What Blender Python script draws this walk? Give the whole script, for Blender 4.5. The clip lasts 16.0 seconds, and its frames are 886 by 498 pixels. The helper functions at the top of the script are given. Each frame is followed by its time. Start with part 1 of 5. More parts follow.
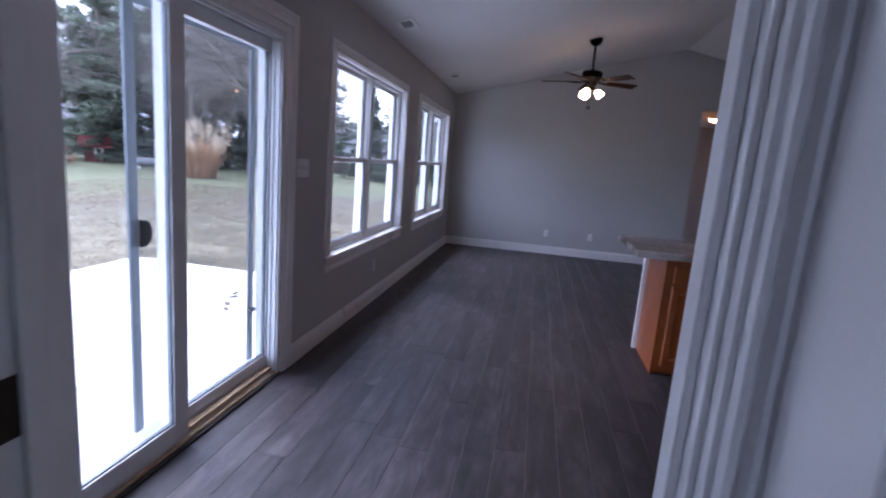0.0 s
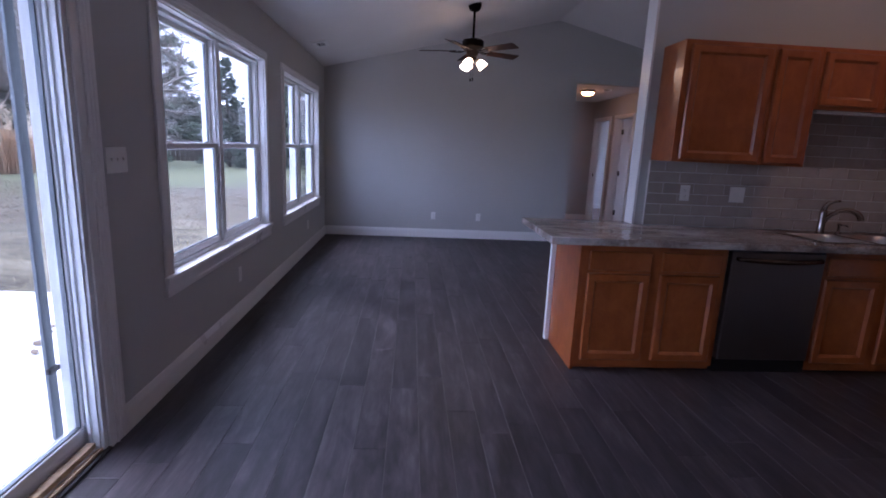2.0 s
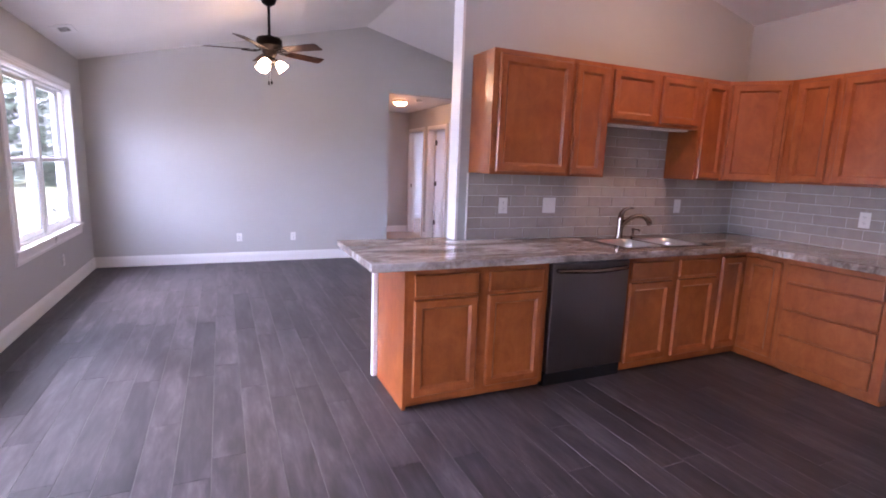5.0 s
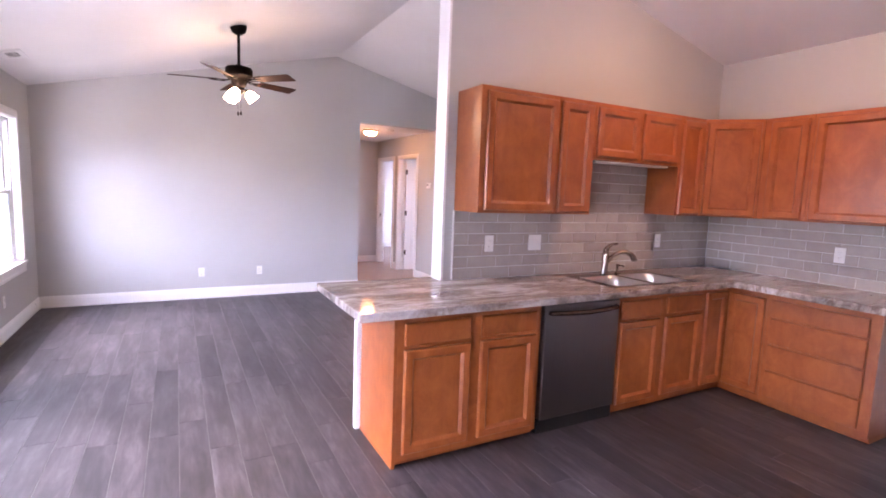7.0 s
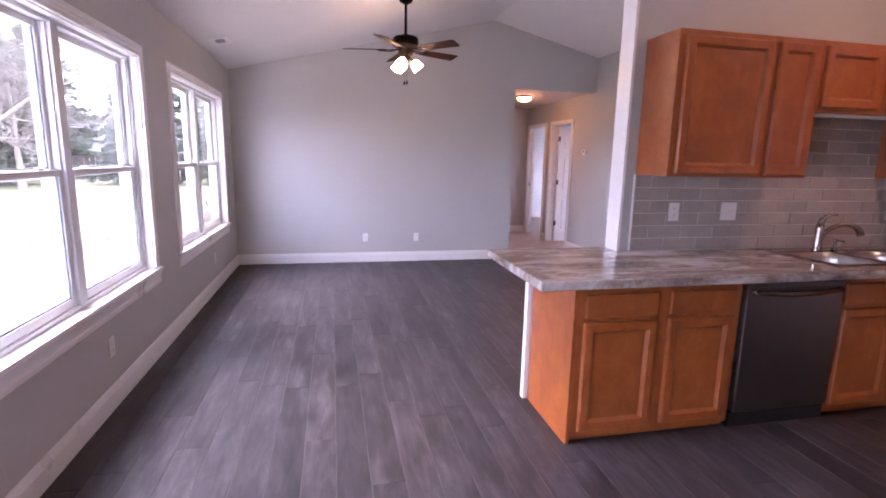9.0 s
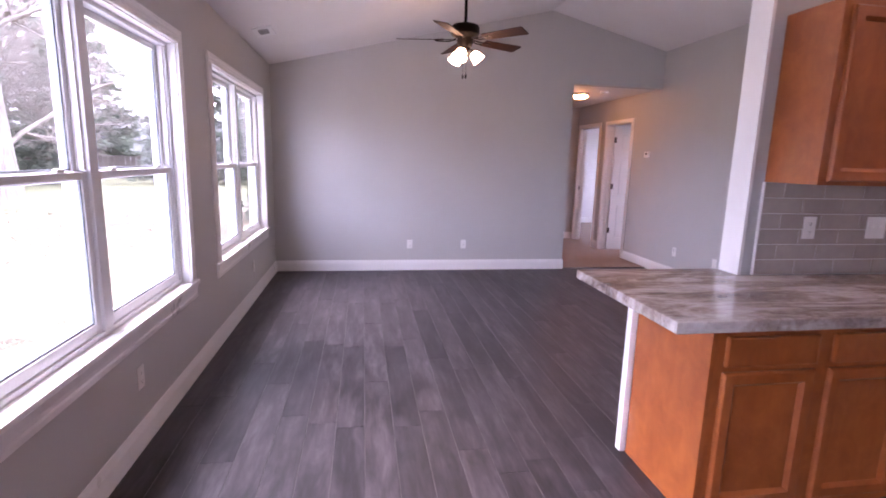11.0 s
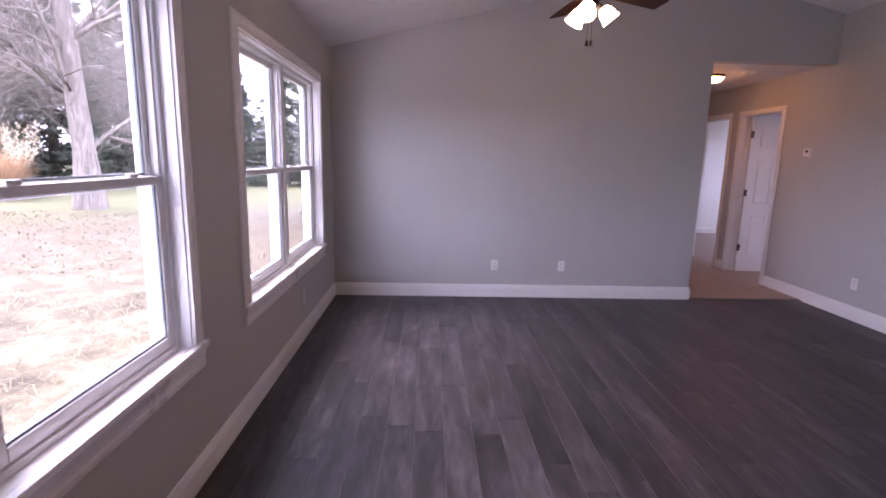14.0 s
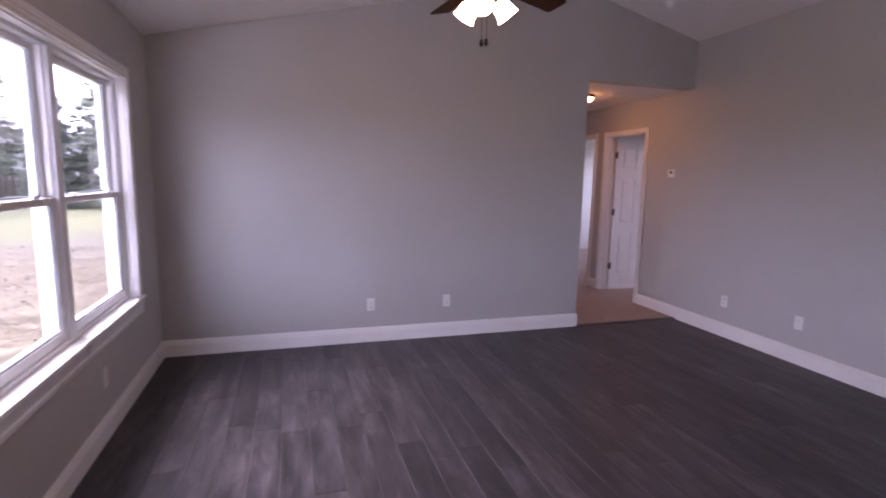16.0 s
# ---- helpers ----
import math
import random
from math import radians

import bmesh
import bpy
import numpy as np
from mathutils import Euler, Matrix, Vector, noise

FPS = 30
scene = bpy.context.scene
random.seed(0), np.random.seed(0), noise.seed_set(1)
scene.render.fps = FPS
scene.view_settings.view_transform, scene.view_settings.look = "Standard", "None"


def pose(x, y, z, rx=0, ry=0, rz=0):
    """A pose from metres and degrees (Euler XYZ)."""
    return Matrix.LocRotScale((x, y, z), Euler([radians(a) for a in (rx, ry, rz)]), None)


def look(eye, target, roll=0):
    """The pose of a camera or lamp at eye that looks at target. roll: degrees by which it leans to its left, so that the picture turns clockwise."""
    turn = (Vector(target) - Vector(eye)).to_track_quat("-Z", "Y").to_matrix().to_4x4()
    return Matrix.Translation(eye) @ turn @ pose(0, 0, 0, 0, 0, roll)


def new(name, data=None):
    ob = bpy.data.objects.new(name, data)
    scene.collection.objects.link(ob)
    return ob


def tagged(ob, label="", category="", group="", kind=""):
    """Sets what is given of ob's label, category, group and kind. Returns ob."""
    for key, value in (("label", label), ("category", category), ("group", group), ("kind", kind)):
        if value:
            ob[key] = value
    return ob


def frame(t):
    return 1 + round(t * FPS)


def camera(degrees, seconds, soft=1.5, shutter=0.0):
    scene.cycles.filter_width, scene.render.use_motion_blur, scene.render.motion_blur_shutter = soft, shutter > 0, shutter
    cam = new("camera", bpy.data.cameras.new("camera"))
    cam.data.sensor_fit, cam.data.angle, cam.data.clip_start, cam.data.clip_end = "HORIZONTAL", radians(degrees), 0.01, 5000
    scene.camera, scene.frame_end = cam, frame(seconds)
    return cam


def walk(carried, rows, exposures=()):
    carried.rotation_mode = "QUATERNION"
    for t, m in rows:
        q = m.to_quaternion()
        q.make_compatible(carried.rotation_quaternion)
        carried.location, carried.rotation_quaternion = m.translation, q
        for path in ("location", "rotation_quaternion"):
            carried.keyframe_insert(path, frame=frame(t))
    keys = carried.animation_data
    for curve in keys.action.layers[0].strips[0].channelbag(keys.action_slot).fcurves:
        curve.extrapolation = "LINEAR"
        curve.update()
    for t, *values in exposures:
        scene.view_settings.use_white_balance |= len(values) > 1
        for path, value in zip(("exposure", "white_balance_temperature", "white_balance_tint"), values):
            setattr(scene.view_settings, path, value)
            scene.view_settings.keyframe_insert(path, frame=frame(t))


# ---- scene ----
cam = camera(83.4, 16.0, soft=1.8, shutter=0.4)
PATH = [
    (0, (-0.003, -0.556, 1.423), (-0.348, 1.383, 1.074), 4.6),
    (0.5, (-0.062, -0.361, 1.423), (-0.248, 1.588, 1.016), 2.8),
    (1, (-0.084, -0.171, 1.428), (-0.431, 1.762, 1.05), 4.2),
    (1.5, (-0.107, -0.042, 1.421), (-0.286, 1.91, 1.023), 3.9),
    (2, (-0.15, 0.07, 1.425), (-0.014, 2.025, 1.027), 2.6),
    (2.5, (-0.194, 0.2, 1.437), (-0.14, 2.168, 1.088), 2.2),
    (3, (-0.166, 0.323, 1.452), (-0.098, 2.296, 1.13), 2.3),
    (3.5, (-0.123, 0.387, 1.455), (0.167, 2.342, 1.148), 3.0),
    (4, (-0.041, 0.434, 1.451), (0.493, 2.334, 1.128), 2.7),
    (4.5, (0.02, 0.482, 1.441), (0.72, 2.323, 1.095), 2.2),
    (7, (-0.054, 0.759, 1.533), (0.887, 2.508, 1.303), 2.1),
    (7.5, (-0.111, 0.795, 1.527), (0.66, 2.626, 1.293), 1.1),
    (8, (-0.157, 0.821, 1.508), (0.462, 2.701, 1.225), 1.5),
    (8.5, (-0.201, 0.847, 1.494), (0.305, 2.753, 1.162), 1.4),
    (9, (-0.221, 0.936, 1.479), (0.207, 2.857, 1.121), 1.2),
    (11.5, (-0.412, 1.669, 1.476), (-0.182, 3.625, 1.127), 1.9),
    (12, (-0.395, 1.874, 1.488), (-0.303, 3.843, 1.15), 2.2),
    (12.5, (-0.434, 2.091, 1.469), (-0.246, 4.048, 1.099), 2.4),
    (13, (-0.486, 2.318, 1.466), (-0.283, 4.272, 1.093), 1.1),
    (13.5, (-0.48, 2.552, 1.49), (-0.386, 4.52, 1.142), 1.4),
    (14, (-0.479, 2.765, 1.477), (-0.426, 4.731, 1.117), 1.2),
    (14.5, (-0.532, 2.961, 1.476), (-0.369, 4.925, 1.134), 1.0),
    (15, (-0.566, 3.17, 1.486), (-0.298, 5.121, 1.137), -0.2),
    (15.5, (-0.514, 3.39, 1.499), (-0.172, 5.343, 1.234), 0.4),
    (16, (-0.466, 3.558, 1.518), (0.116, 5.45, 1.234), 1.2),
]
EXPOSURES = [
    (0.0, 2.15, 5480, 26), (0.5, 2.13, 5360, 23), (1.0, 2.05, 5360, 24), (1.5, 2.13, 5370, 27), (2.0, 2.13, 5350, 30), (2.5, 2.96, 5680, 29), (3.0, 3.26, 5750, 31), (3.5, 3.36, 5730, 32), (4.0, 3.51, 5830, 33),
    (4.5, 3.78, 5930, 35), (7.0, 4.56, 6340, 36), (7.5, 4.36, 6290, 37), (8.0, 4.16, 6290, 40), (9.0, 3.81, 6290, 41), (11.5, 3.54, 6420, 43), (12.5, 3.14, 6420, 43), (14.0, 3.02, 6420, 43), (16.0, 2.96, 6420, 43),
]
walk(cam, [(t, look(eye, target, roll)) for t, eye, target, roll in PATH], EXPOSURES)

# ---------------------------------------------------------------- world and light
world = bpy.data.worlds.new("overcast_sky")
scene.world = world
world.use_nodes = True
wn = world.node_tree
wn.nodes.clear()
sky = wn.nodes.new("ShaderNodeTexSky")
sky.sky_type = "NISHITA"
sky.sun_disc = False
sky.sun_elevation, sky.sun_rotation = radians(49), radians(276)
sky.air_density, sky.dust_density, sky.ozone_density = 1.2, 5.0, 1.0
veil = wn.nodes.new("ShaderNodeMixRGB")
veil.blend_type = "MIX"
veil.inputs["Fac"].default_value = 0.90
veil.inputs["Color2"].default_value = (7.0, 7.8, 9.5, 1)
back = wn.nodes.new("ShaderNodeBackground")
back.inputs["Strength"].default_value = 0.15
wout = wn.nodes.new("ShaderNodeOutputWorld")
wn.links.new(sky.outputs["Color"], veil.inputs["Color1"])
wn.links.new(veil.outputs["Color"], back.inputs["Color"])
wn.links.new(back.outputs["Background"], wout.inputs["Surface"])

sun_data = bpy.data.lights.new("sun", "SUN")
sun_data.energy, sun_data.angle, sun_data.color = 1.45, radians(50), (1.0, 0.97, 0.92)
sun = new("sun", sun_data)
sun.matrix_world = look((-35, 4, 41), (0, 0, 0))

# ---------------------------------------------------------------- materials


def mat(name):
    m = bpy.data.materials.new(name)
    m.use_nodes = True
    b = m.node_tree.nodes["Principled BSDF"]
    return m, m.node_tree, b


def nd(nt, kind, **values):
    n = nt.nodes.new("ShaderNode" + kind)
    for k, v in values.items():
        n.inputs[k.replace("_", " ")].default_value = v
    return n


def coords(nt, scale=(1, 1, 1), kind="Object"):
    tc = nt.nodes.new("ShaderNodeTexCoord")
    mp = nt.nodes.new("ShaderNodeMapping")
    mp.inputs["Scale"].default_value = scale
    nt.links.new(tc.outputs[kind], mp.inputs["Vector"])
    return mp.outputs["Vector"]


def world_coords(nt, scale=(1, 1, 1)):
    g = nt.nodes.new("ShaderNodeNewGeometry")
    mp = nt.nodes.new("ShaderNodeMapping")
    mp.inputs["Scale"].default_value = scale
    nt.links.new(g.outputs["Position"], mp.inputs["Vector"])
    return mp.outputs["Vector"]


def noise_tex(nt, vec, scale, detail=4.0, rough=0.55, distort=0.0):
    n = nd(nt, "TexNoise", Scale=scale, Detail=detail, Roughness=rough, Distortion=distort)
    nt.links.new(vec, n.inputs["Vector"])
    return n.outputs["Fac"]


def ramp(nt, fac, stops):
    r = nt.nodes.new("ShaderNodeValToRGB")
    e = r.color_ramp.elements
    while len(e) < len(stops):
        e.new(0.5)
    for el, (p, c) in zip(e, stops):
        el.position, el.color = p, (*c, 1)
    nt.links.new(fac, r.inputs["Fac"])
    return r.outputs["Color"]


def mixc(nt, fac, a, b, mode="MIX"):
    m = nt.nodes.new("ShaderNodeMixRGB")
    m.blend_type = mode
    for key, v in (("Fac", fac), ("Color1", a), ("Color2", b)):
        if isinstance(v, (int, float)):
            m.inputs[key].default_value = v
        elif isinstance(v, tuple):
            m.inputs[key].default_value = (*v, 1)
        else:
            nt.links.new(v, m.inputs[key])
    return m.outputs["Color"]


def bump(nt, b, height, strength=0.2, distance=0.01):
    n = nd(nt, "Bump", Strength=strength, Distance=distance)
    nt.links.new(height, n.inputs["Height"])
    nt.links.new(n.outputs["Normal"], b.inputs["Normal"])


def plain(name, color, rough=0.5, metal=0.0, vary=0.06, scale=6.0, grain=120.0, relief=0.05):
    """A surface of one colour with slight blotches, uneven gloss and fine relief."""
    m, nt, b = mat(name)
    v = world_coords(nt)
    f = noise_tex(nt, v, scale)
    lo = tuple(c * (1 - vary) for c in color)
    hi = tuple(min(1, c * (1 + vary)) for c in color)
    nt.links.new(ramp(nt, f, [(0.3, lo), (0.7, hi)]), b.inputs["Base Color"])
    g = noise_tex(nt, v, grain, 2)
    rr = nd(nt, "MapRange", From_Min=0.2, From_Max=0.8, To_Min=max(0.02, rough - 0.07), To_Max=min(1, rough + 0.07))
    nt.links.new(f, rr.inputs["Value"])
    nt.links.new(rr.outputs["Result"], b.inputs["Roughness"])
    b.inputs["Metallic"].default_value = metal
    if relief:
        bump(nt, b, g, relief, 0.003)
    return m


M_WALL = plain("wall_paint", (0.478, 0.484, 0.480), 0.6, vary=0.03, scale=1.2, grain=260, relief=0.10)
M_CEIL = plain("ceiling_paint", (0.76, 0.75, 0.745), 0.85, vary=0.02, scale=2, grain=140, relief=0.22)
M_TRIM = plain("trim_paint", (0.80, 0.80, 0.80), 0.32, vary=0.02, scale=3, grain=60, relief=0.03)
M_VINYL = plain("white_vinyl", (0.72, 0.74, 0.755), 0.35, vary=0.02, scale=4, grain=80, relief=0.02)
M_PLATE = plain("plate_plastic", (0.78, 0.78, 0.77), 0.3, vary=0.02, relief=0)
M_BLACK = plain("black_plastic", (0.012, 0.012, 0.013), 0.4, vary=0.1)
M_GRIP = plain("matt_black_grip", (0.005, 0.005, 0.005), 0.8, vary=0.1, relief=0)
M_BRONZE = plain("dark_bronze", (0.007, 0.0052, 0.0048), 0.5, metal=0.15, vary=0.15)
M_BRONZE.node_tree.nodes["Principled BSDF"].inputs["Specular IOR Level"].default_value = 0.06
M_HINGE = plain("hinge_metal", (0.10, 0.085, 0.07), 0.35, metal=0.9, vary=0.1)
M_NICKEL = plain("brushed_nickel", (0.36, 0.315, 0.285), 0.22, metal=1.0, vary=0.05)
M_HANDLE = plain("dark_satin_metal", (0.20, 0.155, 0.135), 0.24, metal=1.0, vary=0.05)
M_SINK = plain("satin_steel", (0.74, 0.73, 0.73), 0.33, metal=1.0, vary=0.04)
M_GREYMETAL = plain("grey_aluminium", (0.15, 0.175, 0.195), 0.4, metal=0.3, vary=0.05)
M_GROUT = plain("grout", (0.62, 0.60, 0.58), 0.85, vary=0.05, grain=300, relief=0.2)
M_SUB = plain("floor_joint", (0.13, 0.118, 0.12), 0.7)
# Plank bevels coloured paler for the light they catch, besides wear.
M_EDGE = plain("worn_lit_plank_edge", (0.066, 0.060, 0.063), 0.5, vary=0.5, scale=9, relief=0)
M_RAW = plain("raw_sill_wood", (0.50, 0.36, 0.22), 0.6, vary=0.25, scale=18)
M_CONC = plain("concrete", (0.62, 0.61, 0.60), 0.85, vary=0.10, scale=2.0, grain=90, relief=0.3)
M_VENT = plain("vent_metal", (0.78, 0.78, 0.78), 0.4, vary=0.03)
M_DARK = plain("dark_gap", (0.03, 0.03, 0.03), 0.8)
M_RED = plain("barn_red", (0.13, 0.025, 0.022), 0.7, vary=0.2)
M_TANK = plain("tank_paint", (0.10, 0.105, 0.11), 0.45, vary=0.08)
M_SIDING = plain("white_siding", (0.70, 0.72, 0.74), 0.6, vary=0.05)
M_ROOF = plain("roof_shingle", (0.13, 0.13, 0.14), 0.9, vary=0.3, scale=8)
M_FENCE = plain("fence_wood", (0.07, 0.055, 0.045), 0.85, vary=0.3)
M_DRYLEAF = plain("dry_leaf", (0.135, 0.100, 0.068), 0.8, vary=0.4, scale=30)


def planks_material():
    m, nt, b = mat("vinyl_plank")
    g = nt.nodes.new("ShaderNodeNewGeometry")
    oi = nt.nodes.new("ShaderNodeObjectInfo")
    off = nt.nodes.new("ShaderNodeVectorMath")
    off.operation = "MULTIPLY_ADD"
    off.inputs[1].default_value = (7.0, 31.0, 5.0)
    cmb = nt.nodes.new("ShaderNodeCombineXYZ")
    add = nt.nodes.new("ShaderNodeMath")
    nt.links.new(oi.outputs["Random"], add.inputs[0])
    nt.links.new(g.outputs["Random Per Island"], add.inputs[1])
    for k in "XYZ":
        nt.links.new(add.outputs[0], cmb.inputs[k])
    nt.links.new(cmb.outputs[0], off.inputs[0])
    nt.links.new(g.outputs["Position"], off.inputs[2])
    mp = nt.nodes.new("ShaderNodeMapping")
    mp.inputs["Scale"].default_value = (12, 2.0, 1)
    nt.links.new(off.outputs[0], mp.inputs["Vector"])
    broad = noise_tex(nt, mp.outputs[0], 1.0, 5, 0.6, 0.4)
    mp2 = nt.nodes.new("ShaderNodeMapping")
    mp2.inputs["Scale"].default_value = (48, 4.0, 1)
    nt.links.new(off.outputs[0], mp2.inputs["Vector"])
    fine = noise_tex(nt, mp2.outputs[0], 1.0, 4, 0.7)
    mp3 = nt.nodes.new("ShaderNodeMapping")
    mp3.inputs["Scale"].default_value = (13.0, 3.6, 1)
    nt.links.new(off.outputs[0], mp3.inputs["Vector"])
    smudge = noise_tex(nt, mp3.outputs[0], 1.0, 4, 0.62, 0.6)
    base = ramp(nt, broad, [(0.34, (0.0185, 0.0172, 0.0198)), (0.47, (0.0362, 0.0338, 0.0385)), (0.58, (0.0560, 0.0528, 0.0592)), (0.70, (0.0805, 0.0762, 0.0845))])
    base = mixc(nt, 0.20, base, ramp(nt, fine, [(0.36, (0.008, 0.007, 0.007)), (0.64, (0.070, 0.060, 0.062))]))
    base = mixc(nt, 1.0, base, ramp(nt, smudge, [(0.34, (0.50, 0.50, 0.52)), (0.50, (1.0, 0.97, 1.0)), (0.66, (1.48, 1.43, 1.46))]), "MULTIPLY")
    fr = nt.nodes.new("ShaderNodeMath")
    fr.operation = "FRACT"
    nt.links.new(add.outputs[0], fr.inputs[0])
    tone = ramp(nt, fr.outputs[0], [(0.0, (0.62, 0.61, 0.64)), (0.5, (0.98, 0.95, 0.98)), (1.0, (1.32, 1.26, 1.27))])
    nt.links.new(mixc(nt, 1.0, base, tone, "MULTIPLY"), b.inputs["Base Color"])
    rr = nd(nt, "MapRange", From_Min=0.2, From_Max=0.8, To_Min=0.40, To_Max=0.56)
    nt.links.new(smudge, rr.inputs["Value"])
    nt.links.new(rr.outputs["Result"], b.inputs["Roughness"])
    b.inputs["Specular IOR Level"].default_value = 0.55
    bump(nt, b, fine, 0.15, 0.002)
    return m


def cabinet_material():
    m, nt, b = mat("stained_maple")
    oi = nt.nodes.new("ShaderNodeObjectInfo")
    g = nt.nodes.new("ShaderNodeNewGeometry")
    off = nt.nodes.new("ShaderNodeVectorMath")
    off.operation = "MULTIPLY_ADD"
    off.inputs[1].default_value = (9, 9, 9)
    cmb = nt.nodes.new("ShaderNodeCombineXYZ")
    for k in "XYZ":
        nt.links.new(oi.outputs["Random"], cmb.inputs[k])
    nt.links.new(cmb.outputs[0], off.inputs[0])
    nt.links.new(g.outputs["Position"], off.inputs[2])
    mp = nt.nodes.new("ShaderNodeMapping")
    mp.inputs["Scale"].default_value = (26, 26, 3.2)
    nt.links.new(off.outputs[0], mp.inputs["Vector"])
    grain = noise_tex(nt, mp.outputs[0], 1.0, 5, 0.6, 0.3)
    mp2 = nt.nodes.new("ShaderNodeMapping")
    mp2.inputs["Rotation"].default_value = (radians(20), radians(25), 0)
    mp2.inputs["Scale"].default_value = (7, 7, 6)
    nt.links.new(off.outputs[0], mp2.inputs["Vector"])
    blotch = noise_tex(nt, mp2.outputs[0], 1.0, 6, 0.68, 0.5)
    c = ramp(nt, grain, [(0.20, (0.305, 0.076, 0.016)), (0.80, (0.365, 0.099, 0.022))])
    c = mixc(nt, 1.0, c, ramp(nt, blotch, [(0.34, (0.83, 0.78, 0.73)), (0.50, (1.0, 1.0, 1.0)), (0.66, (1.17, 1.26, 1.35))]), "MULTIPLY")
    nt.links.new(c, b.inputs["Base Color"])
    b.inputs["Roughness"].default_value = 0.33
    b.inputs["Coat Weight"].default_value = 0.7
    b.inputs["Coat Roughness"].default_value = 0.20
    bump(nt, b, grain, 0.05, 0.002)
    return m


def counter_material():
    m, nt, b = mat("marbled_laminate")
    g = nt.nodes.new("ShaderNodeNewGeometry")

    def turned(scale):
        mp = nt.nodes.new("ShaderNodeMapping")
        mp.inputs["Rotation"].default_value = (0, 0, radians(-32))
        mp.inputs["Scale"].default_value = scale
        nt.links.new(g.outputs["Position"], mp.inputs["Vector"])
        return mp.outputs["Vector"]

    warp = noise_tex(nt, turned((0.8, 2.6, 1.5)), 1.5, 6, 0.62, 1.2)
    vein = noise_tex(nt, turned((1.6, 7.0, 4.0)), 2.0, 8, 0.72, 1.8)
    spots = noise_tex(nt, world_coords(nt), 34, 4, 0.7)
    c = ramp(nt, warp, [(0.36, (0.035, 0.026, 0.024)), (0.44, (0.15, 0.108, 0.088)), (0.53, (0.34, 0.28, 0.245)), (0.60, (0.66, 0.64, 0.63))])
    c = mixc(nt, 0.42, c, ramp(nt, vein, [(0.38, (0.055, 0.042, 0.040)), (0.47, (0.28, 0.225, 0.195)), (0.60, (0.56, 0.53, 0.51))]))
    c = mixc(nt, 0.14, c, ramp(nt, spots, [(0.4, (0.12, 0.09, 0.08)), (0.6, (0.6, 0.57, 0.55))]))
    nt.links.new(c, b.inputs["Base Color"])
    rr = nd(nt, "MapRange", From_Min=0.3, From_Max=0.7, To_Min=0.05, To_Max=0.11)
    nt.links.new(spots, rr.inputs["Value"])
    nt.links.new(rr.outputs["Result"], b.inputs["Roughness"])
    return m


def tile_material():
    m, nt, b = mat("glazed_tile")
    oi = nt.nodes.new("ShaderNodeObjectInfo")
    tone = ramp(nt, oi.outputs["Random"], [(0, (0.355, 0.318, 0.290)), (1, (0.415, 0.376, 0.345))])
    f = noise_tex(nt, world_coords(nt), 14, 3)
    nt.links.new(mixc(nt, 1.0, tone, ramp(nt, f, [(0.3, (0.94, 0.94, 0.94)), (0.7, (1.05, 1.05, 1.05))]), "MULTIPLY"), b.inputs["Base Color"])
    b.inputs["Roughness"].default_value = 0.16
    bump(nt, b, f, 0.05, 0.01)
    return m


def steel_material():
    m, nt, b = mat("brushed_steel")
    f = noise_tex(nt, world_coords(nt, (900, 900, 3.0)), 1.0, 2)
    nt.links.new(ramp(nt, f, [(0.3, (0.205, 0.178, 0.174)), (0.7, (0.240, 0.210, 0.205))]), b.inputs["Base Color"])
    b.inputs["Metallic"].default_value = 1.0
    b.inputs["Roughness"].default_value = 0.36
    b.inputs["Anisotropic"].default_value = 0.4
    return m


def carpet_material():
    m, nt, b = mat("carpet")
    f = noise_tex(nt, world_coords(nt), 260, 3)
    g = noise_tex(nt, world_coords(nt), 9, 4)
    c = ramp(nt, g, [(0.3, (0.34, 0.265, 0.232)), (0.7, (0.45, 0.365, 0.325))])
    c = mixc(nt, 0.6, c, ramp(nt, f, [(0.3, (0.22, 0.165, 0.140)), (0.7, (0.52, 0.42, 0.37))]))
    nt.links.new(c, b.inputs["Base Color"])
    b.inputs["Roughness"].default_value = 0.95
    bump(nt, b, f, 0.6, 0.01)
    return m


def blade_material():
    m, nt, b = mat("fan_blade_wood")
    f = noise_tex(nt, coords(nt, (3, 60, 60)), 1.0, 4, 0.6, 0.5)
    nt.links.new(ramp(nt, f, [(0.3, (0.020, 0.008, 0.005)), (0.7, (0.055, 0.021, 0.012))]), b.inputs["Base Color"])
    b.inputs["Roughness"].default_value = 0.6
    b.inputs["Specular IOR Level"].default_value = 0.15
    return m


def glow_material(name, color, strength):
    m, nt, b = mat(name)
    b.inputs["Base Color"].default_value = (0.9, 0.88, 0.84, 1)
    b.inputs["Roughness"].default_value = 0.3
    b.inputs["Emission Color"].default_value = (*color, 1)
    b.inputs["Emission Strength"].default_value = strength
    return m


